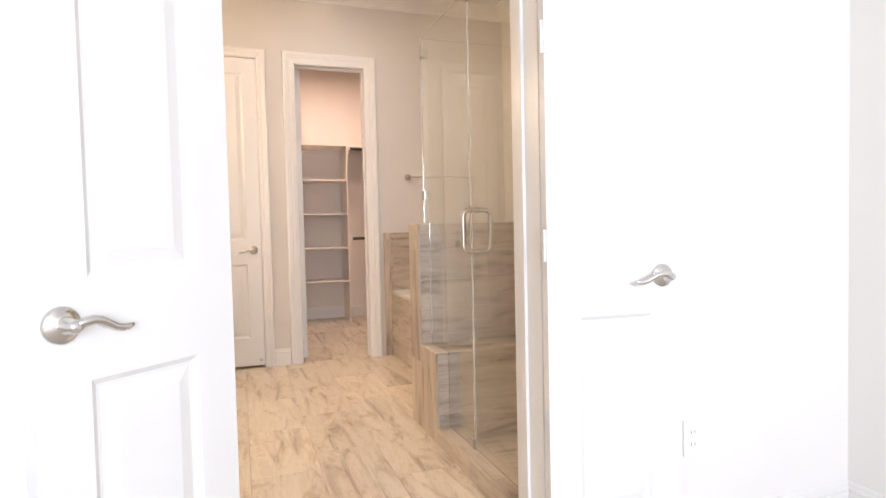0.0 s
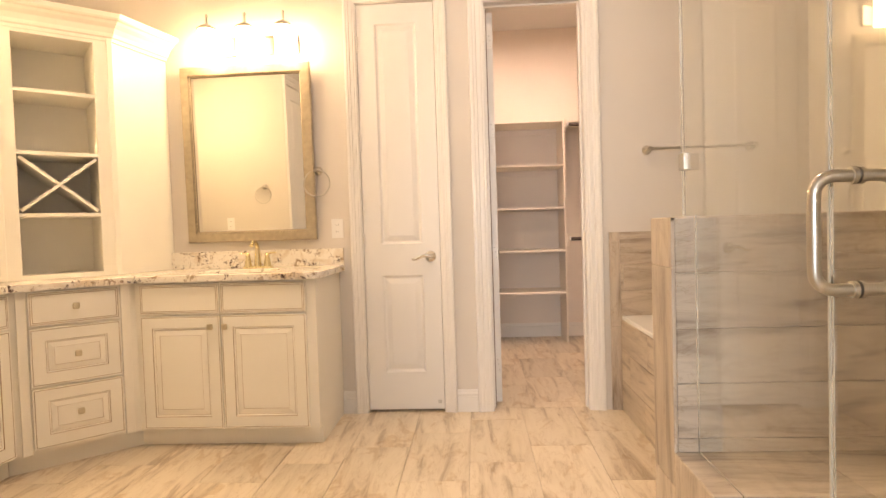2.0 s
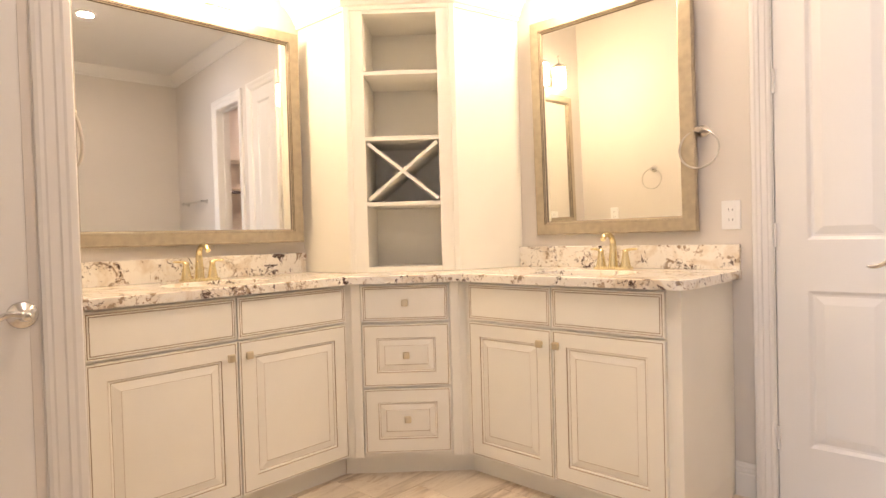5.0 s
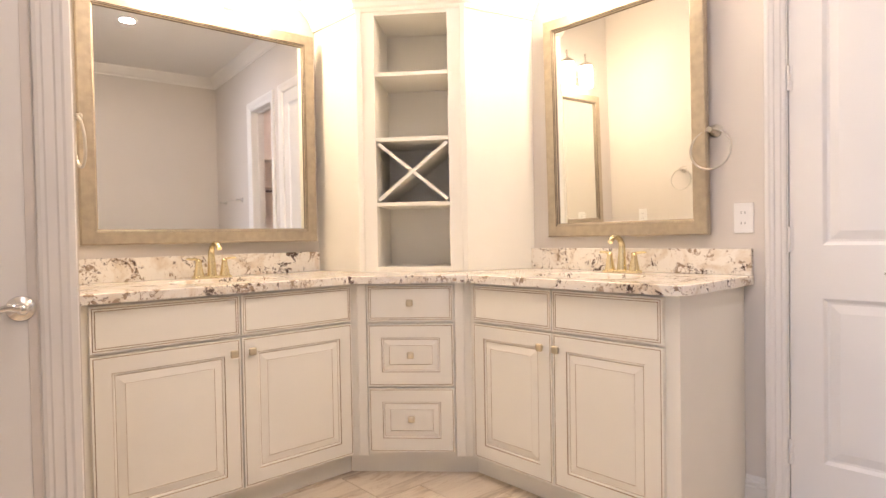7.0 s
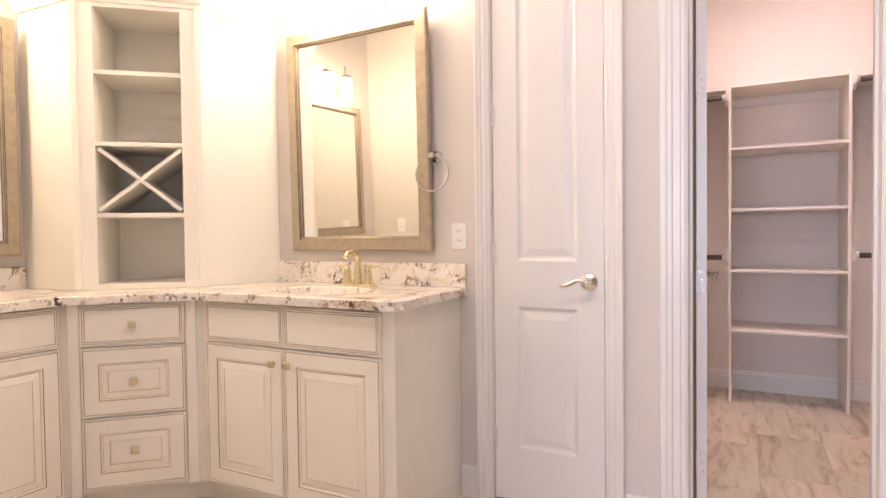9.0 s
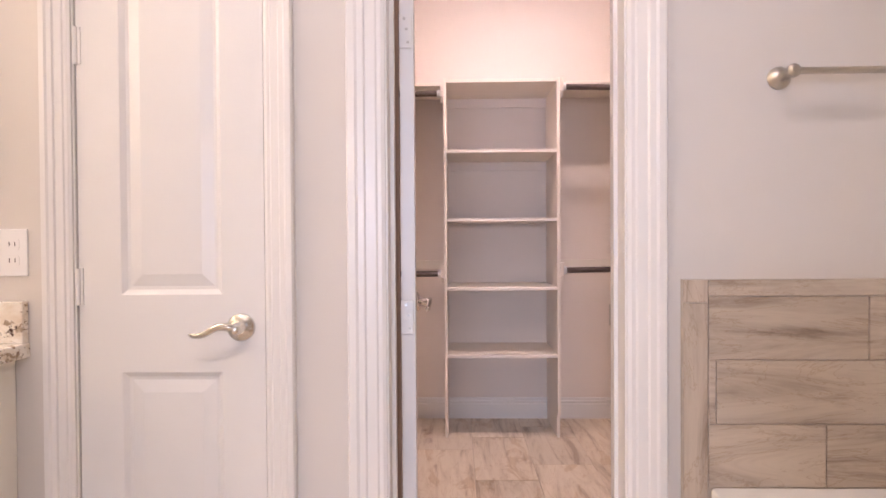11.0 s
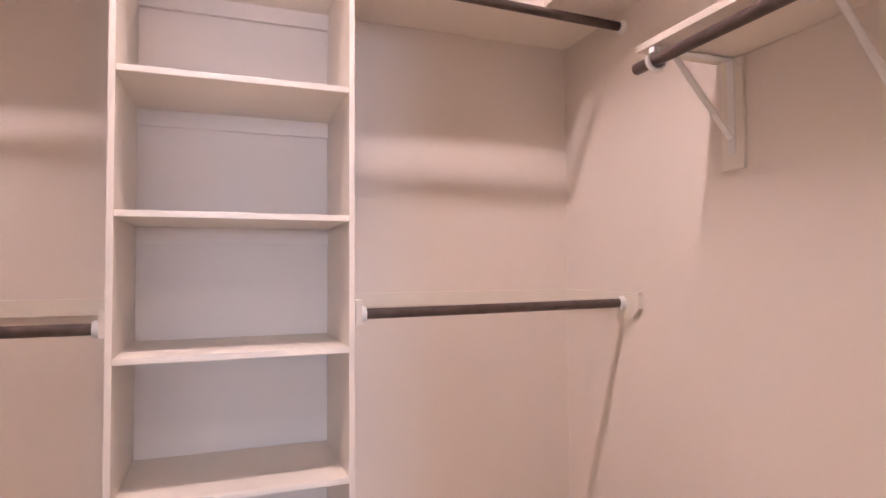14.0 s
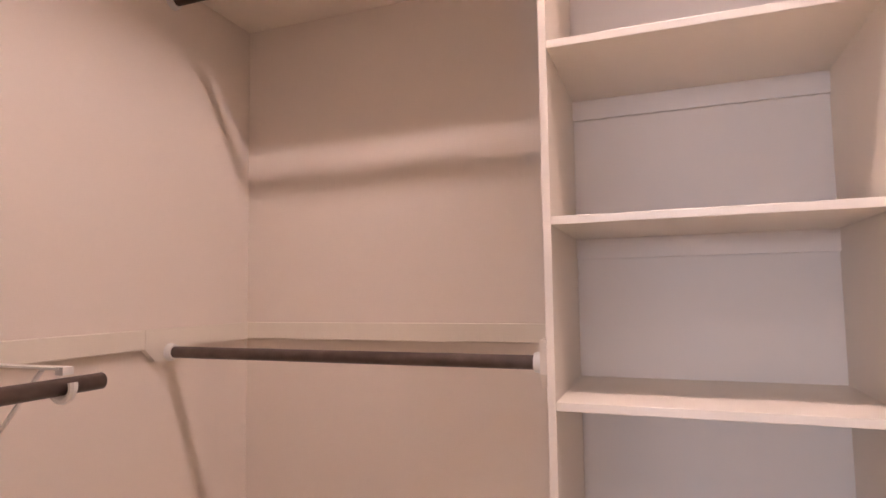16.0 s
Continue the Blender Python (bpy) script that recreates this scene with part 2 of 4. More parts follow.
def tube(bm, pts, radius, seg=10, closed=False, flat=1.0):
    """A bar along a line of points; radius may be a list; flat squeezes it across its own up direction."""
    pts = [Vector(p) for p in pts]
    n = len(pts)
    rad = radius if isinstance(radius, (list, tuple)) else [radius] * n
    rings, up = [], None
    for k, p in enumerate(pts):
        a = pts[(k - 1) % n] if closed or k else p
        b = pts[(k + 1) % n] if closed or k < n - 1 else p
        d = (b - a).normalized()
        if up is None:
            up = d.orthogonal().normalized()
        up = (up - d * up.dot(d)).normalized()
        side = d.cross(up)
        rings.append([bm.verts.new(p + rad[k] * (math.cos(2 * math.pi * j / seg) * side + math.sin(2 * math.pi * j / seg) * up * flat)) for j in range(seg)])
    for k in range(n if closed else n - 1):
        a, b = rings[k], rings[(k + 1) % n]
        for j in range(seg):
            bm.faces.new((a[j], a[(j + 1) % seg], b[(j + 1) % seg], b[j]))
    if not closed:
        bm.faces.new(rings[0])
        bm.faces.new(rings[-1])
    return bm


def sweep(bm, pts, profile, closed_profile=True):
    """Carries a profile of (out, z) pairs along a plan line with mitred corners; out is to the right of the walk."""
    pts = [Vector(p) for p in pts]
    rings = []
    for k, p in enumerate(pts):
        d0 = (p - pts[k - 1]).normalized() if k else None
        d1 = (pts[k + 1] - p).normalized() if k < len(pts) - 1 else None
        d0, d1 = d0 or d1, d1 or d0
        n0, n1 = Vector((d0.y, -d0.x)), Vector((d1.y, -d1.x))
        nn = (n0 + n1).normalized()
        nn = nn / max(0.2, nn.dot(n0))
        rings.append([bm.verts.new((p.x + nn.x * o, p.y + nn.y * o, z)) for o, z in profile])
    m = len(profile)
    for a, b in zip(rings, rings[1:]):
        for j in range(m if closed_profile else m - 1):
            bm.faces.new((a[j], a[(j + 1) % m], b[(j + 1) % m], b[j]))
    if closed_profile:
        bm.faces.new(rings[0])
        bm.faces.new(rings[-1])
    return bm


def plate(outer, holes, z0, z1, bevel=0.0):
    """A slab of any outline, with holes through it."""
    bm = bmesh.new()
    edges = []
    for loop in [outer, *holes]:
        vs = [bm.verts.new((x, y, z1)) for x, y in loop]
        edges += [bm.edges.new((vs[k], vs[(k + 1) % len(vs)])) for k in range(len(vs))]
    bmesh.ops.triangle_fill(bm, use_beauty=True, edges=edges)
    rim = [e for e in bm.edges if len(e.link_faces) == 1]
    r = bmesh.ops.extrude_face_region(bm, geom=bm.faces[:])
    bmesh.ops.translate(bm, vec=(0, 0, z0 - z1), verts=[g for g in r["geom"] if isinstance(g, bmesh.types.BMVert)])
    if bevel:
        bmesh.ops.bevel(bm, geom=[e for e in rim if e.is_valid], offset=bevel, segments=3, affect="EDGES", profile=0.5)
    return bm


def prism(outer, z0, z1, bevel=0.0):
    return plate(outer, [], z0, z1, bevel)


def rounded(x0, y0, x1, y1, r, seg=6):
    pts = []
    for cx, cy, a in ((x1 - r, y1 - r, 0), (x0 + r, y1 - r, 90), (x0 + r, y0 + r, 180), (x1 - r, y0 + r, 270)):
        for k in range(seg + 1):
            t = radians(a + 90 * k / seg)
            pts.append((cx + r * math.cos(t), cy + r * math.sin(t)))
    return pts


def panel_face(bm, w, h, holes, rings, y, sign, mats=None):
    """One face of a panelled leaf in the plane y: flat stiles and rails, and in each hole rings of (inset, depth)."""
    xs = sorted({0.0, w, *[v for q in holes for v in (q[0], q[2])]})
    zs = sorted({0.0, h, *[v for q in holes for v in (q[1], q[3])]})
    for a, b in zip(xs, xs[1:]):
        for c, d in zip(zs, zs[1:]):
            if not any(q[0] <= a and b <= q[2] and q[1] <= c and d <= q[3] for q in holes):
                bm.faces.new([bm.verts.new((u, y, v)) for u, v in ((a, c), (b, c), (b, d), (a, d))])
    for q in holes:
        prev = None
        for k, (inset, depth) in enumerate([(0.0, 0.0)] + rings):
            x0, z0, x1, z1 = q[0] + inset, q[1] + inset, q[2] - inset, q[3] - inset
            ring = [bm.verts.new((u, y + sign * depth, v)) for u, v in ((x0, z0), (x1, z0), (x1, z1), (x0, z1))]
            if prev:
                for j in range(4):
                    f = bm.faces.new((prev[j], prev[(j + 1) % 4], ring[(j + 1) % 4], ring[j]))
                    if mats:
                        f.material_index = mats[k - 1]
            prev = ring
        bm.faces.new(prev)


def leaf_mesh(w, h, t, holes, rings, back=True, mats=None):
    """A panelled slab: x 0..w, z 0..h, its front face at y = -t, its back at y = 0."""
    bm = bmesh.new()
    panel_face(bm, w, h, holes, rings, -t, 1, mats)
    if back:
        panel_face(bm, w, h, holes, rings, 0.0, -1, mats)
    else:
        bm.faces.new([bm.verts.new(p) for p in ((0, 0, 0), (w, 0, 0), (w, 0, h), (0, 0, h))])
    for a, b in (((0, 0), (w, 0)), ((w, 0), (w, h)), ((w, h), (0, h)), ((0, h), (0, 0))):
        bm.faces.new([bm.verts.new(p) for p in ((a[0], -t, a[1]), (b[0], -t, b[1]), (b[0], 0, b[1]), (a[0], 0, a[1]))])
    bmesh.ops.remove_doubles(bm, verts=bm.verts[:], dist=0.0004)
    return bm


DOOR_RINGS = [(0.012, 0.009), (0.020, 0.010), (0.050, 0.003)]


def lever(parent, m, flip=1, two_sided=True):
    """A door lever: a round rose, a neck and a waved lever. Local -y stands out from the door; the lever points to local -x * flip."""
    h = part("door_handle", bmesh.new(), LEVER_METAL, parent, "satin nickel lever handle")
    bm = bmesh.new()
    for s in ((-1, 0.0), (1, 0.036)) if two_sided else ((-1, 0.0),):
        sg, y0 = s
        rot = Matrix.Translation((0, y0, 0)) @ Matrix.Rotation(radians(90 * -sg), 4, "X")
        lathe(bm, [(0.034, 0.0), (0.034, 0.005), (0.031, 0.008), (0.0285, 0.0085), (0.026, 0.012), (0.018, 0.015), (0.0135, 0.017), (0.013, 0.046), (0.010, 0.052), (0.004, 0.054)], rot)
        yy = y0 + sg * 0.042
        pts = [(-flip * u, yy + sg * 0.004 * math.sin(u * 50), 0.012 * math.sin(u * 48 + 0.2) - 0.004) for u in (0.0, 0.015, 0.03, 0.045, 0.06, 0.075, 0.09, 0.103, 0.112)]
        tube(bm, pts, [0.0125, 0.0115, 0.0105, 0.0098, 0.0092, 0.0088, 0.0084, 0.0078, 0.004], 12, flat=0.8)
    me = mesh_of("door_handle", bm, LEVER_METAL)
    for p in me.polygons:
        p.use_smooth = True
    h.data = me
    h.matrix_local = m
    return h


def door_leaf(name, w, h, m, label, knob_x, flip, t=0.036, panel=0.105, hinge_x=None, knob_z=0.925):
    d = thing(name, m, label, "door", kind="structure")
    holes = [(panel, 0.225, w - panel, 0.815), (panel, 1.005, w - panel, h - 0.115)]
    part("leaf", leaf_mesh(w, h, t, holes, DOOR_RINGS), DOOR_PAINT, d)
    if knob_x is not None:
        lever(d, Matrix.Translation((knob_x, -t, knob_z)), flip)
    if hinge_x is not None:
        for z in (0.2, 0.98, h / 2 + 0.35, h - 0.28):
            bm = bmesh.new()
            cyl(bm, (hinge_x, -t - 0.004, z), (hinge_x, -t - 0.004, z + 0.09), 0.006, seg=10)
            box(bm, hinge_x - 0.012, -t - 0.003, z, hinge_x + 0.012, -t + 0.001, z + 0.09)
            part("hinge", bm, TRIM, d)
    return d


CASING_PROFILE = [(0.0, 0.0), (0.0, 0.008), (0.008, 0.012), (0.016, 0.012), (0.020, 0.015), (0.040, 0.016), (0.044, 0.020), (0.056, 0.021), (0.062, 0.024), (0.076, 0.024), (0.080, 0.018), (0.080, 0.0)]


def casing(name, a, b, h, m, label, width=0.080):
    """Door trim round an opening from x = a to b: local -y stands out from the wall."""
    bm = bmesh.new()
    k = width / 0.080
    rings = []
    for x, z, sx, sz in ((a, 0, -1, 0), (a, h, -1, 1), (b, h, 1, 1), (b, 0, 1, 0)):
        rings.append([bm.verts.new((x + sx * d * k, -p, z + sz * d * k)) for d, p in CASING_PROFILE])
    n = len(CASING_PROFILE)
    for r, s in zip(rings, rings[1:]):
        for j in range(n):
            bm.faces.new((r[j], r[(j + 1) % n], s[(j + 1) % n], s[j]))
    bm.faces.new(rings[0]), bm.faces.new(rings[-1])
    ob = part(name, bm, TRIM)
    ob.matrix_world = m
    return tagged(ob, label, "door trim", kind="structure")


BASE_PROFILE = [(0.0, 0.0), (0.014, 0.0), (0.014, 0.092), (0.010, 0.098), (0.012, 0.104), (0.012, 0.112), (0.007, 0.118), (0.006, 0.128), (0.003, 0.134), (0.0, 0.135)]


def baseboard(pts):
    ob = part("baseboard", sweep(bmesh.new(), pts, BASE_PROFILE), TRIM)
    return tagged(ob, "white moulded wooden baseboard along the wall", "baseboard", kind="structure")


def wall(name, rows, mat, label):
    ob = part(name, boxes(*rows), mat)
    return tagged(ob, label, "wall", kind="structure")


# ---- structure: floors, walls, ceilings ----
bath_floor = tagged(part("floor_bath", boxes((LEFT_X - T, BED_Y, -0.1, RIGHT_X + T, CL_Y0, -0.0040)), GROUT), "wood-look stone tile floor with thin grout joints", "floor", kind="structure")
closet_floor = tagged(part("floor_closet", boxes((CL_X0 - T, CL_Y0, -0.1, CL_X1 + T, CL_Y1 + T, -0.0040)), GROUT), "wood-look stone tile floor of the closet", "floor", kind="structure")
tagged(part("floor_bedroom", boxes((-2.7, -2.9, -0.1, 2.6, BED_Y, -0.004)), CARPET), "beige carpet of the bedroom", "floor", kind="structure")
tagged(part("ceiling_bath", boxes((LEFT_X - T, BATH_Y - T, CEIL, RIGHT_X + T, FAR_Y + 0.06, CEIL + 0.1)), CEILING_PAINT), "flat white plaster ceiling of the bathroom", "ceiling", kind="structure")
tagged(part("ceiling_closet", boxes((CL_X0 - T, FAR_Y + 0.06, CEIL, CL_X1 + T, CL_Y1 + T, CEIL + 0.1)), CEILING_PAINT), "flat white plaster ceiling of the closet", "ceiling", kind="structure")
tagged(part("ceiling_bedroom", boxes((-2.7, -2.9, CEIL, 2.6, BATH_Y - T, CEIL + 0.1)), CEILING_PAINT), "flat white plaster ceiling of the bedroom", "ceiling", kind="structure")

# openings in the far wall: linen door 0.064..0.532 to 2.46, closet door 0.812..1.410 to 2.445
LIN0, LIN1, LINH = 0.066, 0.530, 2.457
CLO0, CLO1, CLOH = 0.828, 1.394, 2.43
J = 0.018
wall("wall_far", [
    (LEFT_X - T, FAR_Y, 0, LIN0 - J, CL_Y0, CEIL), (LIN1 + J, FAR_Y, 0, CLO0 - J, CL_Y0, CEIL), (CLO1 + J, FAR_Y, 0, RIGHT_X + T, CL_Y0, CEIL),
    (LIN0 - J, FAR_Y, LINH + J, LIN1 + J, CL_Y0, CEIL), (CLO0 - J, FAR_Y, CLOH + J, CLO1 + J, CL_Y0, CEIL),
], WALL, "warm grey painted wall with the closet and linen doors")
wall("wall_left", [(LEFT_X - T, WC_Y - T, 0, LEFT_X, FAR_Y, CEIL)], WALL, "warm grey painted wall behind the vanity mirror")
wall("wall_right", [(RIGHT_X, BATH_Y, 0, RIGHT_X + T, FAR_Y, CEIL)], WALL, "warm grey painted wall beside tub and shower")
wall("wall_return", [(LEFT_X, WC_Y - T, 0, WC_X, WC_Y, CEIL)], WALL, "painted end wall of the vanity alcove with towel ring")
WC0, WC1, WCH = 3.16, 3.872, 2.44
wall("wall_toilet_room", [
    (WC_X - T, BATH_Y, 0, WC_X, WC0 - J, CEIL), (WC_X - T, WC1 + J, 0, WC_X, WC_Y - T - 0.001, CEIL), (WC_X - T, WC0 - J, WCH + J, WC_X, WC1 + J, CEIL),
] if WC1 + J < WC_Y - T - 0.001 else [
    (WC_X - T, BATH_Y, 0, WC_X, WC0 - J, CEIL), (WC_X - T, WC0 - J, WCH + J, WC_X, WC_Y - T, CEIL),
], WALL, "painted wall of the toilet room with a closed door")
BD0, BD1, BDH = 0.305, 1.190, 2.44
wall("wall_bedroom", [
    (-2.7, BED_Y, 0, BD0 - J, BATH_Y, CEIL), (BD1 + J, BED_Y, 0, RIGHT_X + T, BATH_Y, CEIL), (BD0 - J, BED_Y, BDH + J, BD1 + J, BATH_Y, CEIL),
], BEDROOM_WALL, "light painted wall between bedroom and bathroom")
wall("wall_bedroom_right", [(2.44, -2.6, 0, 2.56, BED_Y, CEIL)], BEDROOM_WALL, "light painted bedroom side wall")
wall("wall_bedroom_left", [(-2.7, -2.6, 0, -2.58, BED_Y, CEIL)], BEDROOM_WALL, "light painted bedroom side wall")
wall("wall_bedroom_back", [(-2.7, -2.75, 0, -1.0, -2.6, CEIL), (1.4, -2.75, 0, 2.56, -2.6, CEIL), (-1.0, -2.75, 0, 1.4, -2.6, 0.85), (-1.0, -2.75, 2.35, 1.4, -2.6, CEIL)], BEDROOM_WALL, "light painted bedroom wall with a wide window")
wall("wall_closet_back", [(CL_X0 - T, CL_Y1, 0, CL_X1 + T, CL_Y1 + T, CEIL)], CLOSET_WALL, "closet back wall painted pinkish beige")
wall("wall_closet_right", [(CL_X1, CL_Y0, 0, CL_X1 + T, CL_Y1, CEIL)], CLOSET_WALL, "closet side wall painted pinkish beige")
wall("wall_closet_left", [(CL_X0 - T, CL_Y0, 0, CL_X0, CL_Y1, CEIL)], CLOSET_WALL, "closet side wall painted pinkish beige")
# the linen cupboard behind its door
wall("wall_linen", [(LIN0 - 0.05, CL_Y0 + 0.02, 0, LIN1 + 0.05, CL_Y0 + 0.05, LINH + 0.1)], CLOSET_WALL, "back of the linen cupboard behind its door")


def jamb(name, a, b, h, y0, y1, m=Matrix()):
    g = thing(name, m, "white painted door jamb with stop", "door trim", kind="structure")
    st = 0.010
    ym = (y0 + y1) / 2
    for nm, row in (("jamb_leg", (a - J, y0, 0, a, y1, h)), ("jamb_leg", (b, y0, 0, b + J, y1, h)), ("jamb_head", (a - J, y0, h, b + J, y1, h + J)),
                    ("door_stop", (a, ym, 0, a + st, ym + 0.03, h)), ("door_stop", (b - st, ym, 0, b, ym + 0.03, h)), ("door_stop", (a + st, ym, h - st, b - st, ym + 0.03, h))):
        part(nm, boxes(row), TRIM, g)
    return g


jamb("door_jamb_linen", LIN0, LIN1, LINH, FAR_Y - 0.001, CL_Y0 + 0.001)
closet_jamb = jamb("door_jamb_closet", CLO0, CLO1, CLOH, FAR_Y - 0.001, CL_Y0 + 0.001)
jamb("door_jamb_bedroom", BD0, BD1, BDH, BED_Y - 0.001, BATH_Y + 0.001)
side = Matrix.Translation((WC_X, 0, 0)) @ Matrix.Rotation(radians(90), 4, "Z")
jamb("door_jamb_toilet", WC0, WC1, WCH, -0.001, T + 0.001, side)
casing("trim_linen", LIN0 - 0.004, LIN1 + 0.004, LINH + 0.004, Matrix.Translation((0, FAR_Y, 0)), "white moulded casing round the linen door", 0.070)
casing("trim_closet", CLO0 - 0.004, CLO1 + 0.004, CLOH + 0.004, Matrix.Translation((0, FAR_Y, 0)), "white moulded casing round the closet doorway", 0.092)
casing("trim_closet_inside", -CLO1 - 0.004, -CLO0 + 0.024, CLOH + 0.004, Matrix.Translation((0, CL_Y0, 0)) @ Matrix.Rotation(radians(180), 4, "Z"), "white moulded casing on the closet side", 0.080)
casing("trim_bedroom", BD0 - 0.004, BD1 + 0.004, BDH + 0.004, Matrix.Translation((0, BED_Y, 0)), "white moulded casing round the double door", 0.080)
casing("trim_bath_side", -BD1 - 0.004, -BD0 + 0.004, BDH + 0.004, Matrix.Translation((0, BATH_Y, 0)) @ Matrix.Rotation(radians(180), 4, "Z"), "white moulded casing on the bathroom side", 0.080)
casing("trim_toilet", WC0 - 0.004, WC1 + 0.004, WCH + 0.004, side, "white moulded casing round the toilet room door", 0.088)

baseboard([(LIN1 + 0.076, FAR_Y), (CLO0 - 0.098, FAR_Y)])
baseboard([(-0.086, FAR_Y), (LIN0 - 0.076, FAR_Y)])
baseboard([(-2.58, BED_Y), (BD0 - 0.09, BED_Y)])
baseboard([(BD1 + 0.09, BED_Y), (2.44, BED_Y), (2.44, -2.6)])
baseboard([(CL_X0, CL_Y0 + 0.14), (CL_X0, CL_Y1), (CL_X1, CL_Y1), (CL_X1, CL_Y0 + 0.02)])
CROWN_PROFILE = [(0.0, -0.115), (0.010, -0.112), (0.014, -0.095), (0.030, -0.080), (0.058, -0.045), (0.078, -0.018), (0.082, -0.004), (0.086, 0.0), (0.0, 0.0)]
tagged(part("trim_crown", sweep(bmesh.new(), [(LEFT_X, WC_Y), (LEFT_X, FAR_Y), (RIGHT_X, FAR_Y), (RIGHT_X, BATH_Y), (WC_X, BATH_Y)], [(o, z + CEIL) for o, z in CROWN_PROFILE]), TRIM), "white crown moulding under the bathroom ceiling", "crown moulding", kind="structure")

# bedroom window behind the walker
win = thing("window_1", pose(0.2, -2.67, 0), "white framed bedroom window letting in daylight", "window", kind="structure")
part("window_frame", boxes((-1.2, -0.05, 0.85, -1.15, 0.05, 2.35), (1.15, -0.05, 0.85, 1.2, 0.05, 2.35), (-1.15, -0.05, 2.30, 1.15, 0.05, 2.35), (-1.15, -0.05, 0.85, 1.15, 0.05, 0.90), (-0.02, -0.03, 0.90, 0.02, 0.03, 2.30)), TRIM, win)

# ---- doors ----
door_leaf("door_linen", LIN1 - LIN0 - 0.006, LINH - 0.022, Matrix.Translation((LIN0 + 0.003, FAR_Y + 0.040, 0.018)), "closed narrow white two-panel linen door with lever", 0.400, 1, hinge_x=0.0)
door_leaf("door_closet", 0.55, CLOH - 0.02, Matrix.Translation((0.846, 6.148, 0.012)) @ Matrix.Rotation(radians(93.7), 4, "Z"), "white two-panel closet door standing open inward", 0.492, 1, panel=0.115)
door_leaf("door_bedroom", 0.438, BDH - 0.02, Matrix.Translation((BD0 + 0.018, BED_Y - 0.016, 0.012)) @ Matrix.Rotation(radians(180 + 43), 4, "Z") @ Matrix.Scale(-1, 4, (0, 1, 0)), "white two-panel bedroom door leaf folded open", 0.388, 1, panel=0.10)
door_leaf("door_bedroom", 0.438, BDH - 0.02, Matrix.Translation((BD1 - 0.002, BED_Y - 0.012, 0.012)) @ Matrix.Rotation(radians(-4.5), 4, "Z"), "white two-panel bedroom door leaf folded open", 0.37, 1, panel=0.10, hinge_x=0.0)
door_leaf("door_toilet", WC1 - WC0 - 0.006, WCH - 0.02, side @ Matrix.Translation((WC0 + 0.003, 0.038, 0.015)), "closed white two-panel toilet room door with lever", 0.672, 1, panel=0.115, knob_z=0.890)


bolt = thing("door_catch", Matrix.Translation((LIN1 - 0.030, FAR_Y + 0.0035, 0.062)), "small nickel catch low on the linen door", "door catch")
part("plate", boxes((-0.011, -0.004, -0.011, 0.011, 0.0, 0.011), bevel=0.002), NICKEL, bolt)
part("pin", cyl(bmesh.new(), (0, -0.004, 0), (0, -0.016, 0), 0.005, seg=12), NICKEL, bolt, smooth=True)


# ---- vanity ----
EDGE_LINE = [(0.0015, 0.002), (0.003, 0.0)]
DOOR_PANEL = [(0.002, 0.004), (0.006, 0.004), (0.010, 0.007), (0.0115, 0.007), (0.040, 0.001), (0.0413, 0.002), (0.0426, 0.001)]
DRAWER_PANEL = [(0.002, 0.004), (0.005, 0.004), (0.008, 0.006), (0.0093, 0.006), (0.034, 0.001), (0.0353, 0.0025), (0.0366, 0.001)]
# 1 is the groove colour: panel lines are mostly shade put into it.
PANEL_MATS = [1, 0, 0, 1, 0, 1, 0]


def knob_mesh():
    bm = bmesh.new()
    cyl(bm, (0, 0, 0), (0, -0.014, 0), 0.006, 0.0075, 12)
    box(bm, -0.015, -0.027, -0.015, 0.015, -0.014, 0.015, bevel=0.005)
    me = mesh_of("knob", bm, KNOB_METAL)
    for p in me.polygons:
        p.use_smooth = True
    return me


KNOB = knob_mesh()


def front(name, cab, x0, z0, x1, z1, style, knob=None, t=0.019):
    """A door or drawer front on the cabinet's face, grooves coloured for glaze and shade."""
    w, h = x1 - x0, z1 - z0
    holes = [(0.006, 0.006, w - 0.006, h - 0.006)]
    if style == "flat":
        rings, mats = EDGE_LINE + [(0.008, 0.0), (0.0095, 0.002), (0.011, 0.0)], [1, 1, 0, 1, 1]
    else:
        r = 0.056 if style == "door" else 0.056
        panel = DOOR_PANEL if style == "door" else DRAWER_PANEL
        rings, mats = EDGE_LINE + [(r, 0.0)] + [(r + a, b) for a, b in panel], [1, 1, 0] + PANEL_MATS
    bm = leaf_mesh(w, h, t, holes, rings, back=False, mats=mats)
    ob = part(name, bm, [CABINET, GLAZE_SHADE], cab)
    ob.location = (x0, 0, z0)
    if knob:
        k = new("knob", KNOB)
        k.parent = ob
        k.location = (knob[0] - x0, -t, knob[1] - z0)
        tagged(k, "small square warm satin nickel knob")
    return ob


def vanity(name, w, depth, m, label, ends=()):
    cab = thing(name, m, label, "cabinet", "vanity cabinets")
    bm = bmesh.new()
    box(bm, 0, 0, 0.092, w, depth, 0.872)
    part("body", bm, [CABINET], cab)
    part("toe_kick", boxes((-ends[0], 0.050, 0, w + ends[1], 0.066, 0.0915)), TOE, cab)
    return cab


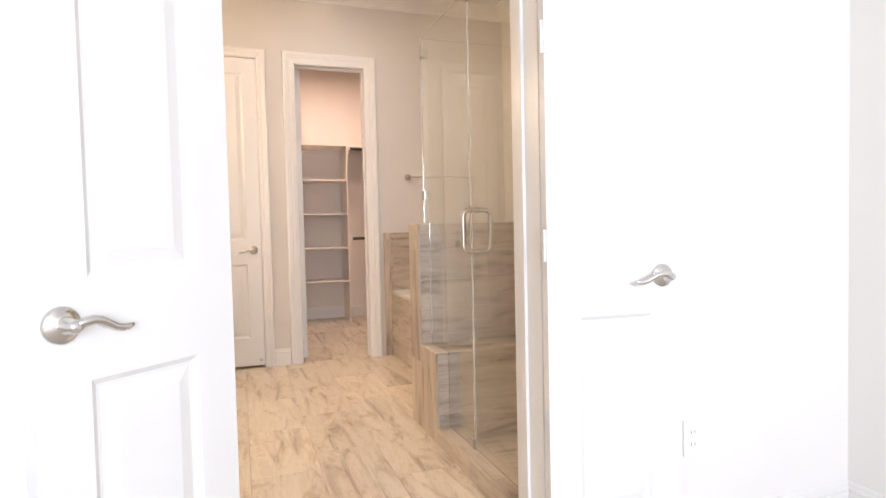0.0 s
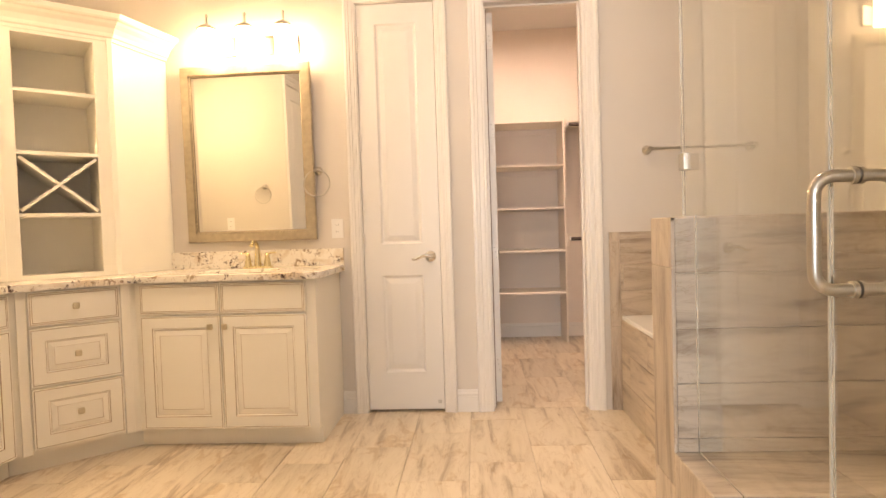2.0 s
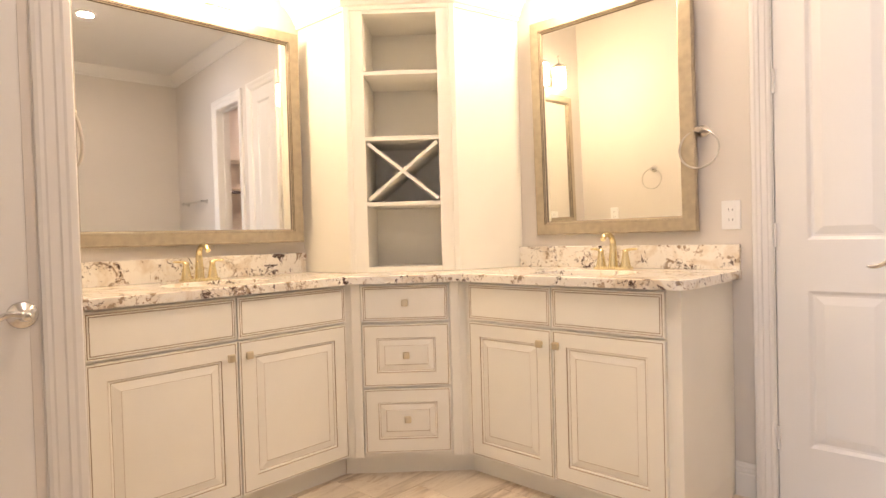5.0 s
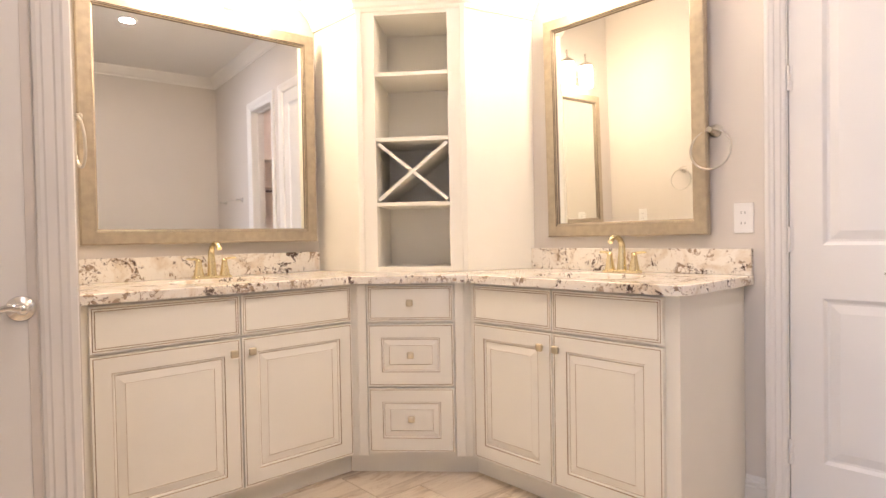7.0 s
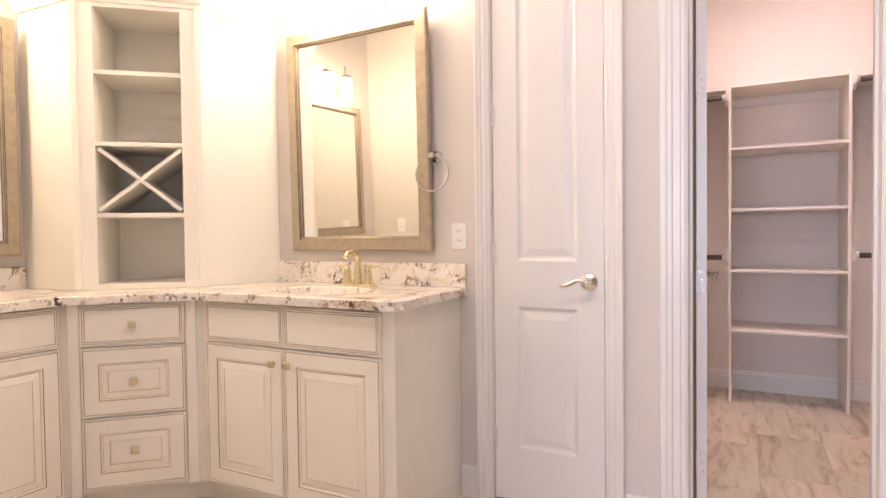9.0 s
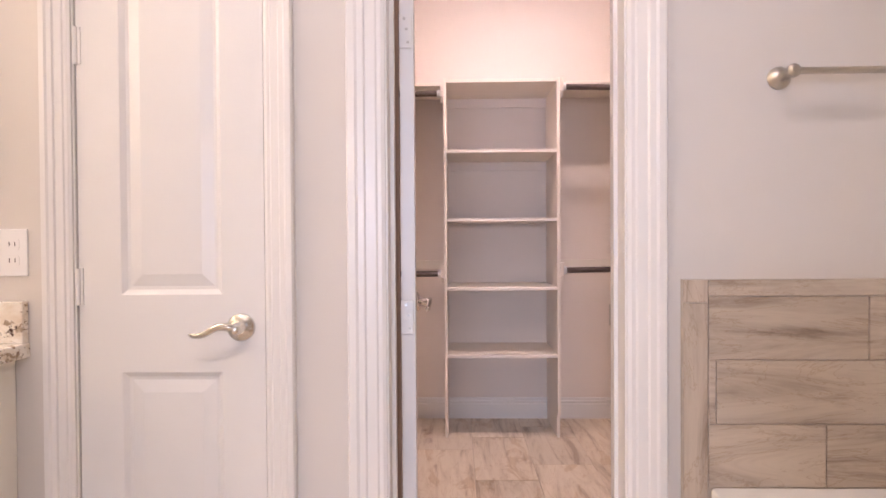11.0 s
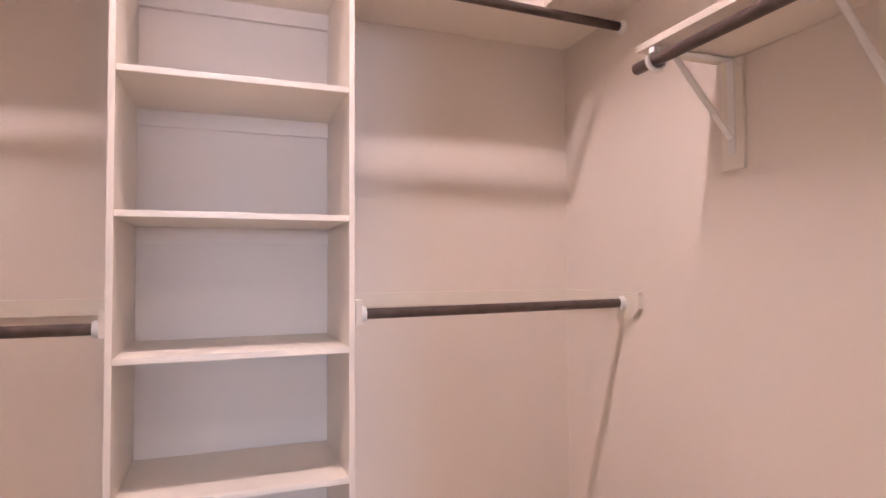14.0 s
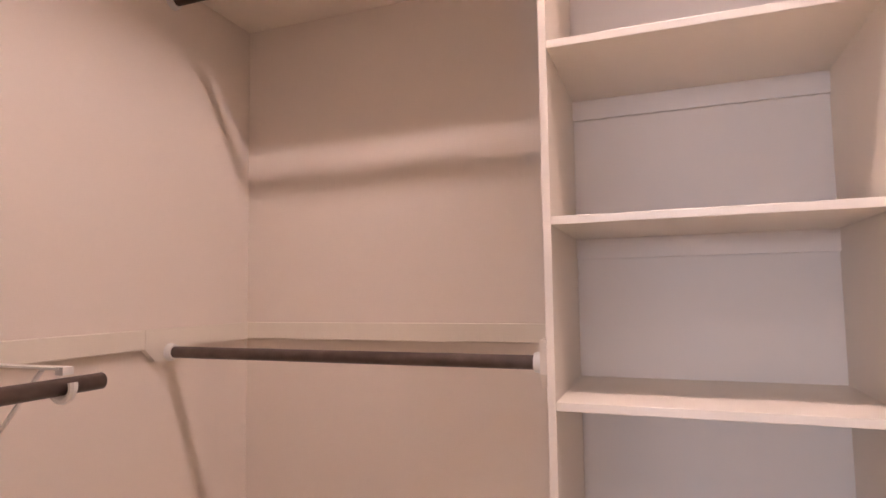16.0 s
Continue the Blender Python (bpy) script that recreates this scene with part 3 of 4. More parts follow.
# the run against the far wall
FACE_Y, FACE_X = 5.46, -1.435
A, B = Vector((FACE_X, 5.085)), Vector((-1.045, FACE_Y))
far_cab = vanity("vanity_cabinet", -0.10 - B.x, FAR_Y - FACE_Y - 0.003, Matrix.Translation((B.x, FACE_Y, 0)), "cream glazed vanity cabinet with two raised-panel doors", (0.019, 0.0))
part("end_panel", boxes((-0.10 - B.x, 0.0, 0.0925, -0.10 - B.x + 0.012, FAR_Y - FACE_Y - 0.003, 0.872)), CABINET, far_cab)
part("base_panel", boxes((-0.10 - B.x + 0.0005, 0.0505, 0.0, -0.10 - B.x + 0.012, FAR_Y - FACE_Y - 0.003, 0.092)), TOE, far_cab)
for x0, x1, kx in ((-1.014, -0.590, -0.634), (-0.584, -0.138, -0.558)):
    front("door", far_cab, x0 - B.x, 0.104, x1 - B.x, 0.695, "door", (kx - B.x, 0.638))
    front("drawer_front", far_cab, x0 - B.x, 0.705, x1 - B.x, 0.862, "flat")
left_cab = vanity("vanity_cabinet", A.y - WC_Y - 0.003, FACE_X - LEFT_X - 0.003, Matrix.Translation((FACE_X, WC_Y + 0.002, 0)) @ Matrix.Rotation(radians(90), 4, "Z"), "cream glazed vanity cabinet with two wide raised-panel doors", (0.0, 0.019))
for y0, y1, ky in ((4.050, 4.560, 4.527), (4.567, 5.072, 4.600)):
    front("door", left_cab, y0 - WC_Y, 0.104, y1 - WC_Y, 0.695, "door", (ky - WC_Y, 0.640))
    front("drawer_front", left_cab, y0 - WC_Y, 0.705, y1 - WC_Y, 0.862, "flat")
diag = (B - A).length
ang = math.degrees(math.atan2(B.y - A.y, B.x - A.x))
corner_cab = thing("corner_cabinet", Matrix.Translation((A.x, A.y, 0)) @ Matrix.Rotation(radians(ang), 4, "Z"), "cream glazed corner cabinet with three drawers", "cabinet", "vanity cabinets")
part("body", prism([(0.0, 0.0), (diag, 0.0), (diag - 0.30, 0.30), (0.30, 0.30)], 0.092, 0.872), CABINET, corner_cab)
part("toe_kick", boxes((-0.021, 0.0495, 0.0, diag + 0.021, 0.066, 0.091)), TOE, corner_cab)
for x in (0.030, diag - 0.072):
    part("pilaster", boxes((x, -0.012, 0.092, x + 0.042, 0.004, 0.872), bevel=0.003), CABINET, corner_cab)
d0, d1 = 0.078, diag - 0.078
front("drawer", corner_cab, d0, 0.702, d1, 0.864, "flat", (diag / 2, 0.786))
front("drawer", corner_cab, d0, 0.412, d1, 0.690, "panel", (diag / 2, 0.553))
front("drawer", corner_cab, d0, 0.114, d1, 0.402, "panel", (diag / 2, 0.268))

# worktop with two bowls
o = 0.045
ca, cb = Vector((FACE_X + o, A.y - o * 0.35)), Vector((B.x + o * 0.35, FACE_Y - o))
top_outline = [(LEFT_X + 0.002, WC_Y + 0.002), (FACE_X + o, WC_Y + 0.002), tuple(ca), tuple(cb)]
rc = 0.06
for k in range(7):
    t = radians(-90 + 90 * k / 6)
    top_outline.append((-0.052 - rc + rc * math.cos(t), FACE_Y - o + rc + rc * math.sin(t)))
top_outline += [(-0.052, FAR_Y - 0.002), (LEFT_X + 0.002, FAR_Y - 0.002)]


def ellipse(cx, cy, a, b, power=2.6, n=36):
    pts = []
    for k in range(n):
        t = 2 * math.pi * k / n
        c, s = math.cos(t), math.sin(t)
        pts.append((cx + a * math.copysign(abs(c) ** (2 / power), c), cy + b * math.copysign(abs(s) ** (2 / power), s)))
    return pts


FAR_SINK, LEFT_SINK = (-0.560, 5.665, 0.215, 0.150), (-1.665, 4.610, 0.150, 0.215)
top = tagged(part("countertop", plate(top_outline, [ellipse(*FAR_SINK), ellipse(*LEFT_SINK)], 0.873, 0.908, 0.005), GRANITE), "white granite worktop with dark brown flecks", "countertop")
part("backsplash", boxes((-1.13, FAR_Y - 0.022, 0.908, -0.054, FAR_Y - 0.002, 1.010), bevel=0.002), GRANITE, top)
part("backsplash", boxes((LEFT_X + 0.002, WC_Y + 0.004, 0.908, LEFT_X + 0.022, 5.235, 1.010), bevel=0.002), GRANITE, top)


def sink(cx, cy, a, b):
    bm = bmesh.new()
    rings = []
    for f, z in ((1.06, 0.872), (1.0, 0.871), (0.97, 0.84), (0.88, 0.77), (0.62, 0.735), (0.12, 0.728)):
        rings.append([bm.verts.new((x, y, z)) for x, y in ellipse(cx, cy, a * f, b * f)])
    for r, s in zip(rings, rings[1:]):
        for k in range(len(r)):
            bm.faces.new((r[k], r[(k + 1) % len(r)], s[(k + 1) % len(r)], s[k]))
    bm.faces.new(rings[-1])
    ob = tagged(part("sink", bm, PORCELAIN, smooth=True), "white porcelain undermount sink in the granite worktop", "sink", "vanity sinks")
    bm = lathe(bmesh.new(), [(0.022, 0.0), (0.022, 0.003), (0.014, 0.005)], Matrix.Translation((cx, cy, 0.7285)), 16)
    part("drain", bm, BRASS, ob, "brass drain")
    return ob


sink(*FAR_SINK), sink(*LEFT_SINK)


def faucet():
    f = thing("faucet", Matrix(), "champagne brass two-handle faucet on the worktop", "faucet", "vanity faucets")
    part("base_plate", prism(rounded(-0.085, -0.026, 0.085, 0.026, 0.012), 0.0, 0.012, 0.003), BRASS, f)
    bm = bmesh.new()
    pts, rad = [], []
    for k in range(15):
        u = k / 14
        if u < 0.5:
            pts.append((0, 0.004 * u, 0.01 + 0.20 * u))
        else:
            a = (u - 0.5) / 0.5 * radians(150)
            pts.append((0, 0.002 - 0.050 * (1 - math.cos(a)), 0.11 + 0.045 * math.sin(a)))
        rad.append(0.021 - 0.010 * min(1, u * 1.4))
    tube(bm, pts, rad, 14)
    part("spout", bm, BRASS, f, smooth=True)
    for s in (-1, 1):
        bm = lathe(bmesh.new(), [(0.024, 0.0), (0.021, 0.012), (0.013, 0.055), (0.012, 0.066), (0.014, 0.072), (0.008, 0.078)], Matrix.Translation((s * 0.058, 0, 0.010)), 16)
        tube(bm, [(s * 0.052, 0, 0.083), (s * 0.075, 0.001, 0.087), (s * 0.100, 0.002, 0.089), (s * 0.112, 0.002, 0.088)], [0.007, 0.007, 0.006, 0.004], 10, flat=0.6)
        part("handle", bm, BRASS, f, smooth=True)
    return f


fau = faucet()
fau.matrix_world = Matrix.Translation((-0.545, 5.885, 0.908))
copy_thing(fau, Matrix.Translation((-1.855, 4.625, 0.908)) @ Matrix.Rotation(radians(90), 4, "Z"))

# open shelf tower on the corner of the worktop
P0, P1, P2, P3 = (LEFT_X + 0.002, 5.240), (-1.60, 5.258), (-1.203, 5.610), (-1.110, FAR_Y - 0.002)
tower = thing("corner_shelf_tower", Matrix(), "cream open shelf tower with wine cross standing on the worktop", "shelf")
TZ0, TZ1 = 0.909, 2.200
c = (Vector(P1) + Vector(P2)) / 2
du = (Vector(P2) - Vector(P1)).normalized()
dn = Vector((-du.y, du.x))
hw = (Vector(P2) - Vector(P1)).length / 2
local = Matrix(((du.x, dn.x, 0, c.x), (du.y, dn.y, 0, c.y), (0, 0, 1, 0), (0, 0, 0, 1)))
th = 0.016
part("side_panel", prism([P0, P1, (P1[0] + dn.x * th, P1[1] + th), (P0[0], P0[1] + th)], TZ0, TZ1), CABINET, tower)
part("side_panel", prism([P2, P3, (P3[0] - th, P3[1]), (P2[0] - th, P2[1])], TZ0, TZ1), CABINET, tower)
ow = 0.178


def tower_part(name, bm, mat=CABINET):
    ob = part(name, bm, mat, tower)
    ob.matrix_local = local
    return ob


tower_part("stile", boxes((-hw, -0.006, TZ0, -ow, 0.018, TZ1), bevel=0.002))
tower_part("stile", boxes((ow, -0.006, TZ0, hw, 0.018, TZ1), bevel=0.002))
for s in (-1, 1):
    tower_part("pilaster", boxes((s * (hw - 0.012) - 0.014, -0.016, TZ0, s * (hw - 0.012) + 0.014, -0.006, TZ1), bevel=0.003))
tower_part("top_rail", boxes((-ow, -0.004, 2.155, ow, 0.018, TZ1)))
tower_part("bottom_rail", boxes((-ow, -0.004, TZ0, ow, 0.018, 0.934)))
tower_part("inner_side", boxes((-ow - 0.012, 0.018, TZ0, -ow, 0.33, TZ1)))
tower_part("inner_side", boxes((ow, 0.018, TZ0, ow + 0.012, 0.33, TZ1)))
tower_part("back_panel", boxes((-ow - 0.012, 0.33, TZ0, ow + 0.012, 0.342, TZ1)))
for z in (0.920, 1.240, 1.556, 1.872, 2.170):
    tower_part("shelf", boxes((-ow, 0.002, z - 0.010, ow, 0.328, z + 0.009), bevel=0.002))
z0, z1 = 1.251, 1.545
for s in (-1, 1):
    bm = bmesh.new()
    a, b = Vector((-ow * s, 0, z0 + 0.002)), Vector((ow * s, 0, z1 - 0.002))
    d = (b - a).normalized() * 1.0
    nrm = Vector((-d.z, 0, d.x)) * 0.008
    inset = 0.012
    a2, b2 = a + d * inset, b - d * inset
    y0 = 0.004 if s > 0 else 0.0045
    q = [a2 + nrm, b2 + nrm, b2 - nrm, a2 - nrm]
    vs = [bm.verts.new((p.x, yy, p.z)) for yy in (y0, 0.325) for p in q]
    for f in ((0, 1, 2, 3), (4, 5, 6, 7), (0, 1, 5, 4), (1, 2, 6, 5), (2, 3, 7, 6), (3, 0, 4, 7)):
        bm.faces.new([vs[k] for k in f])
    tower_part("wine_cross", bm)
TCROWN = [(-0.010, 2.172), (0.013, 2.172), (0.015, 2.188), (0.024, 2.194), (0.030, 2.212), (0.046, 2.236), (0.066, 2.254), (0.076, 2.266), (0.090, 2.270), (0.098, 2.278), (0.104, 2.300), (-0.010, 2.300)]
bm = sweep(bmesh.new(), [P0, P1, P2, P3], TCROWN)
part("crown", bm, CABINET, tower)
part("top", prism([P0, P1, P2, P3, (LEFT_X + 0.002, FAR_Y - 0.002)], 2.284, 2.296), CABINET, tower)


# mirrors
def mirror(w, h, m, label):
    """A framed wall mirror: local x along the wall, -y into the room."""
    mi = thing("wall_mirror", m, label, "mirror", "vanity mirrors")
    f = 0.066
    bm = bmesh.new()
    prof = [(0.0, 0.0), (0.0, 0.020), (0.006, 0.026), (0.052, 0.026), (0.0535, 0.022), (0.057, 0.022), (0.0585, 0.018), (0.0635, 0.015), (f, 0.010), (f, 0.0)]
    rings = []
    for x, z, sx, sz in ((0, 0, 1, 1), (w, 0, -1, 1), (w, h, -1, -1), (0, h, 1, -1)):
        rings.append([bm.verts.new((x + sx * d, -p, z + sz * d)) for d, p in prof])
    n = len(prof)
    for k in range(4):
        r, s = rings[k], rings[(k + 1) % 4]
        for j in range(n):
            fc = bm.faces.new((r[j], r[(j + 1) % n], s[(j + 1) % n], s[j]))
            fc.material_index = 1 if j in (3, 5, 7) else 0
    part("frame", bm, [FRAME, FRAME_LIP], mi)
    part("mirror_glass", boxes((f - 0.004, -0.008, f - 0.004, w - f + 0.004, -0.003, h - f + 0.004)), MIRROR, mi)
    return mi


mirror(0.797, 1.055, Matrix.Translation((-1.004, FAR_Y - 0.002, 1.066)) @ Matrix.Rotation(radians(-1.0), 4, "Z") @ Matrix.Rotation(radians(1.3), 4, "X"), "champagne framed mirror over the granite worktop")
mirror(1.058, 1.055, Matrix.Translation((LEFT_X + 0.002, 4.135, 1.066)) @ Matrix.Rotation(radians(90 - 2.8), 4, "Z"), "wide champagne framed mirror over the granite worktop")


# vanity lights
def vanity_light():
    v = thing("vanity_light", Matrix(), "three-light nickel bar with lit frosted glass shades", "wall lamp", "vanity lights")
    part("back_plate", boxes((-0.285, -0.022, 0.040, 0.285, 0.0, 0.150), bevel=0.004), NICKEL, v)
    for x in (-0.228, 0.0, 0.228):
        bm = bmesh.new()
        tube(bm, [(x, -0.02, 0.10), (x, -0.06, 0.10), (x, -0.10, 0.105), (x, -0.115, 0.13), (x, -0.115, 0.178)], 0.007, 10)
        lathe(bm, [(0.056, 0.165), (0.056, 0.172), (0.046, 0.184), (0.030, 0.194), (0.014, 0.200), (0.008, 0.206), (0.007, 0.240), (0.010, 0.246), (0.009, 0.256), (0.004, 0.264)], Matrix.Translation((x, -0.115, 0)), 20)
        arm = part("arm", bm, NICKEL, v, smooth=True)
        bm = lathe(bmesh.new(), [(0.047, 0.166), (0.050, 0.158), (0.050, 0.015), (0.047, 0.008), (0.030, 0.006)], Matrix.Translation((x, -0.115, 0)), 24)
        part("shade", bm, SHADE_GLOW, v, "lit frosted glass shade", smooth=True)
    return v


vl = vanity_light()
vl.matrix_world = Matrix.Translation((-0.565, FAR_Y - 0.001, 2.140))
copy_thing(vl, Matrix.Translation((LEFT_X + 0.001, 4.66, 2.140)) @ Matrix.Rotation(radians(90), 4, "Z"))


# towel rings, bar, outlets
def towel_ring(m):
    r = thing("towel_ring", m, "nickel towel ring on the painted wall", "towel ring", "towel rings")
    bm = lathe(bmesh.new(), [(0.026, 0.0), (0.026, 0.006), (0.020, 0.012), (0.011, 0.018), (0.010, 0.050), (0.014, 0.056), (0.010, 0.062)], Matrix.Rotation(radians(90), 4, "X"), 18)
    part("post", bm, NICKEL, r, smooth=True)
    bm = bmesh.new()
    tube(bm, [(0.078 * math.sin(2 * math.pi * k / 36), -0.052 + 0.006 * math.cos(2 * math.pi * k / 36), -0.078 + 0.078 * math.cos(2 * math.pi * k / 36)) for k in range(36)], 0.0045, 8, closed=True)
    part("ring", bm, NICKEL, r, smooth=True)
    return r


towel_ring(Matrix.Translation((-0.192, FAR_Y, 1.478)))
towel_ring(Matrix.Translation((-1.325, WC_Y, 1.470)) @ Matrix.Rotation(radians(180), 4, "Z"))


def outlet(m, label="white wall outlet plate", switch=False):
    w = thing("wall_outlet", m, label, "outlet", "wall outlets")
    part("cover_plate", boxes((-0.036, -0.006, -0.058, 0.036, 0.0, 0.058), bevel=0.0025), PLASTIC, w)
    for z in (-0.020, 0.020):
        s = part("socket", prism(rounded(-0.017, -0.014, 0.017, 0.014, 0.007, 4), 0.0, 0.0015), PLASTIC, w)
        s.matrix_local = Matrix.Translation((0, -0.006, z)) @ Matrix.Rotation(radians(90), 4, "X")
        part("slot", boxes((-0.008, -0.008, z - 0.004, -0.006, -0.0055, z + 0.006), (0.006, -0.008, z - 0.004, 0.008, -0.0055, z + 0.006)), DARK, w)
    return w


outlet(Matrix.Translation((-0.088, FAR_Y, 1.128)), "white duplex outlet above the granite worktop")
outlet(Matrix.Translation((-1.68, WC_Y, 1.128)) @ Matrix.Rotation(radians(180), 4, "Z"), "white duplex outlet on the alcove end wall")
outlet(Matrix.Translation((1.73, BED_Y, 0.395)), "white duplex outlet low on the bedroom wall")

bar = thing("towel_bar", Matrix.Translation((1.755, FAR_Y, 1.528)), "brushed nickel towel bar over the tub", "towel bar")
for x in (0.0, 0.595):
    bm = lathe(bmesh.new(), [(0.027, 0.0), (0.027, 0.005), (0.021, 0.012), (0.012, 0.018), (0.011, 0.052), (0.015, 0.058), (0.015, 0.068), (0.008, 0.074)], Matrix.Translation((x, 0, 0)) @ Matrix.Rotation(radians(90), 4, "X"), 18)
    part("post", bm, NICKEL, bar, smooth=True)
part("bar", cyl(bmesh.new(), (0.0, -0.062, 0), (0.595, -0.062, 0), 0.008, seg=14), NICKEL, bar, smooth=True)

# ---- shower ----
SX, GX = 1.275, 1.345
PY0, PY1, PZ = 4.140, 4.320, 1.117
BY, BZ = 3.875, 0.463
CURB = 0.085
pony = tagged(part("wall_pony", boxes((SX + 0.0055, PY0 + 0.0055, 0, RIGHT_X, PY1, PZ - 0.0070)), GROUT), "tiled half wall between shower and tub", "wall", kind="structure")
bench = tagged(part("shower_bench", boxes((SX + 0.0058, BY + 0.0055, 0, RIGHT_X, PY0 + 0.010, BZ - 0.0050)), GROUT), "tiled built-in shower bench against the half wall", "bench", kind="structure")
curb = tagged(part("shower_curb", boxes((SX + 0.0061, BATH_Y, 0, 1.42, BY + 0.010, CURB - 0.0050)), GROUT), "tiled curb under the shower glass", "curb", kind="structure")
deck = tagged(part("tub_deck", boxes((1.5905, PY1, 0, 1.64, FAR_Y - 0.0115, 0.538), (1.64, PY1, 0, RIGHT_X, PY1 + 0.06, 0.538), (1.64, FAR_Y - 0.06, 0, RIGHT_X, FAR_Y, 0.538)), GROUT), "tiled apron in front of the bathtub", "tub apron", kind="structure")
tub_tile = tagged(part("wall_tile_backing", boxes((1.5255, FAR_Y - 0.0112, 0, RIGHT_X, FAR_Y - 0.001, 1.0545)), GROUT), "tile bed on the wall behind the bathtub", "wall", kind="structure")
tagged(part("floor_shower", boxes((1.42, BATH_Y, -0.006, RIGHT_X, BY + 0.01, 0.012)), WALL_TILE), "tiled shower floor", "floor", kind="structure")

# bathtub
tub = thing("bathtub", Matrix(), "white drop-in bathtub set in a tiled deck", "bathtub")
tx0, ty0, tx1, ty1 = 1.588, PY1 + 0.004, RIGHT_X - 0.004, FAR_Y - 0.012
hole = ellipse((tx0 + tx1) / 2 + 0.02, (ty0 + ty1) / 2, 0.40, 0.70, 3.2, 48)
part("rim", plate(rounded(tx0, ty0, tx1, ty1, 0.015), [hole], 0.540, 0.562, 0.006), ACRYLIC, tub)
bm = bmesh.new()
cx, cy = (tx0 + tx1) / 2 + 0.02, (ty0 + ty1) / 2
rings = []
for f, z in ((1.0, 0.560), (0.985, 0.545), (0.94, 0.42), (0.86, 0.22), (0.76, 0.14), (0.5, 0.12)):
    rings.append([bm.verts.new((x, y, z)) for x, y in ellipse(cx, cy, 0.40 * f, 0.70 * f, 3.2, 48)])
for r, s in zip(rings, rings[1:]):
    for k in range(48):
        bm.faces.new((r[k], r[(k + 1) % 48], s[(k + 1) % 48], s[k]))
bm.faces.new(rings[-1])
part("basin", bm, ACRYLIC, tub, smooth=True)

# glass
GT, GZ = 0.010, 2.130
SEAM = 3.535


def glass_sheet(name, parent, outline, label):
    """A pane in the plane x = GX from (y, z) pairs."""
    bm = bmesh.new()
    vs = [[bm.verts.new((x, y, z)) for y, z in outline] for x in (GX - GT / 2, GX + GT / 2)]
    n = len(outline)
    for k in range(n):
        bm.faces.new((vs[0][k], vs[0][(k + 1) % n], vs[1][(k + 1) % n], vs[1][k]))
    bm.faces.new(vs[0]), bm.faces.new(vs[1])
    ob = part(name, bm, GLASS, parent, label)
    ob.visible_shadow = False
    return ob


screen = thing("shower_screen", Matrix(), "frameless clear glass shower screen on the tiled half wall", "shower screen")
glass_sheet("pane", screen, [(SEAM + 0.003, CURB + 0.002), (BY, CURB + 0.002), (BY, BZ + 0.002), (PY0, BZ + 0.002), (PY0, PZ + 0.002), (4.232, PZ + 0.002), (4.232, GZ), (SEAM + 0.003, GZ)], "notched fixed glass pane")
back = part("pane", boxes((GX + 0.008, 4.222, PZ + 0.002, RIGHT_X - 0.002, 4.232, GZ)), GLASS, screen)
back.visible_shadow = False
for z in (1.272, 2.050):
    part("clamp", boxes((GX - 0.012, 4.196, z - 0.024, GX + 0.014, 4.238, z + 0.024), (GX - 0.010, 4.216, z - 0.024, GX + 0.045, 4.238, z + 0.024), bevel=0.002), NICKEL, screen)
part("clamp", boxes((GX - 0.012, SEAM + 0.012, CURB, GX + 0.012, SEAM + 0.056, CURB + 0.045), bevel=0.002), NICKEL, screen)
gdoor = thing("shower_door", Matrix(), "frameless clear glass shower door with nickel pull", "shower door")
glass_sheet("pane", gdoor, [(BATH_Y + 0.012, CURB + 0.008), (SEAM - 0.003, CURB + 0.008), (SEAM - 0.003, GZ), (BATH_Y + 0.012, GZ)], "clear glass door pane")
bm = bmesh.new()
py, pz0, pz1, pr = 3.468, 0.985, 1.165, 0.012
for s in (-1, 1):
    rr = 0.030
    xo = 0.068
    pts = [(GX + s * 0.004, py, pz1)]
    for k in range(7):
        a = radians(90 * k / 6)
        pts.append((GX + s * (xo - rr + rr * math.sin(a)), py, pz1 - rr + rr * math.cos(a)))
    for k in range(7):
        a = radians(90 * k / 6)
        pts.append((GX + s * (xo - rr + rr * math.cos(a)), py, pz0 + rr - rr * math.sin(a)))
    pts.append((GX + s * 0.004, py, pz0))
    tube(bm, pts, pr * 0.85, 12)
    for z in (pz0, pz1):
        cyl(bm, (GX + s * 0.005, py, z), (GX + s * 0.012, py, z), 0.014)
part("pull", bm, NICKEL, gdoor, "brushed nickel D-shaped pull", smooth=True)
# Added strip: its pale colour stands for the bright polished glass edges.
part("glass_edge_strip", boxes((GX - 0.007, SEAM - 0.0026, CURB + 0.010, GX + 0.007, SEAM + 0.0026, GZ - 0.05)), GLASS_EDGE, gdoor, "pale strip standing for the bright glass edges")
for z in (0.35, 1.85):
    part("hinge", boxes((GX - 0.014, BATH_Y + 0.001, z - 0.045, GX + 0.014, BATH_Y + 0.065, z + 0.045), bevel=0.002), NICKEL, gdoor)
part("clamp", boxes((GX - 0.012, SEAM - 0.045, GZ - 0.045, GX + 0.012, SEAM + 0.020, GZ + 0.004), bevel=0.002), NICKEL, gdoor)

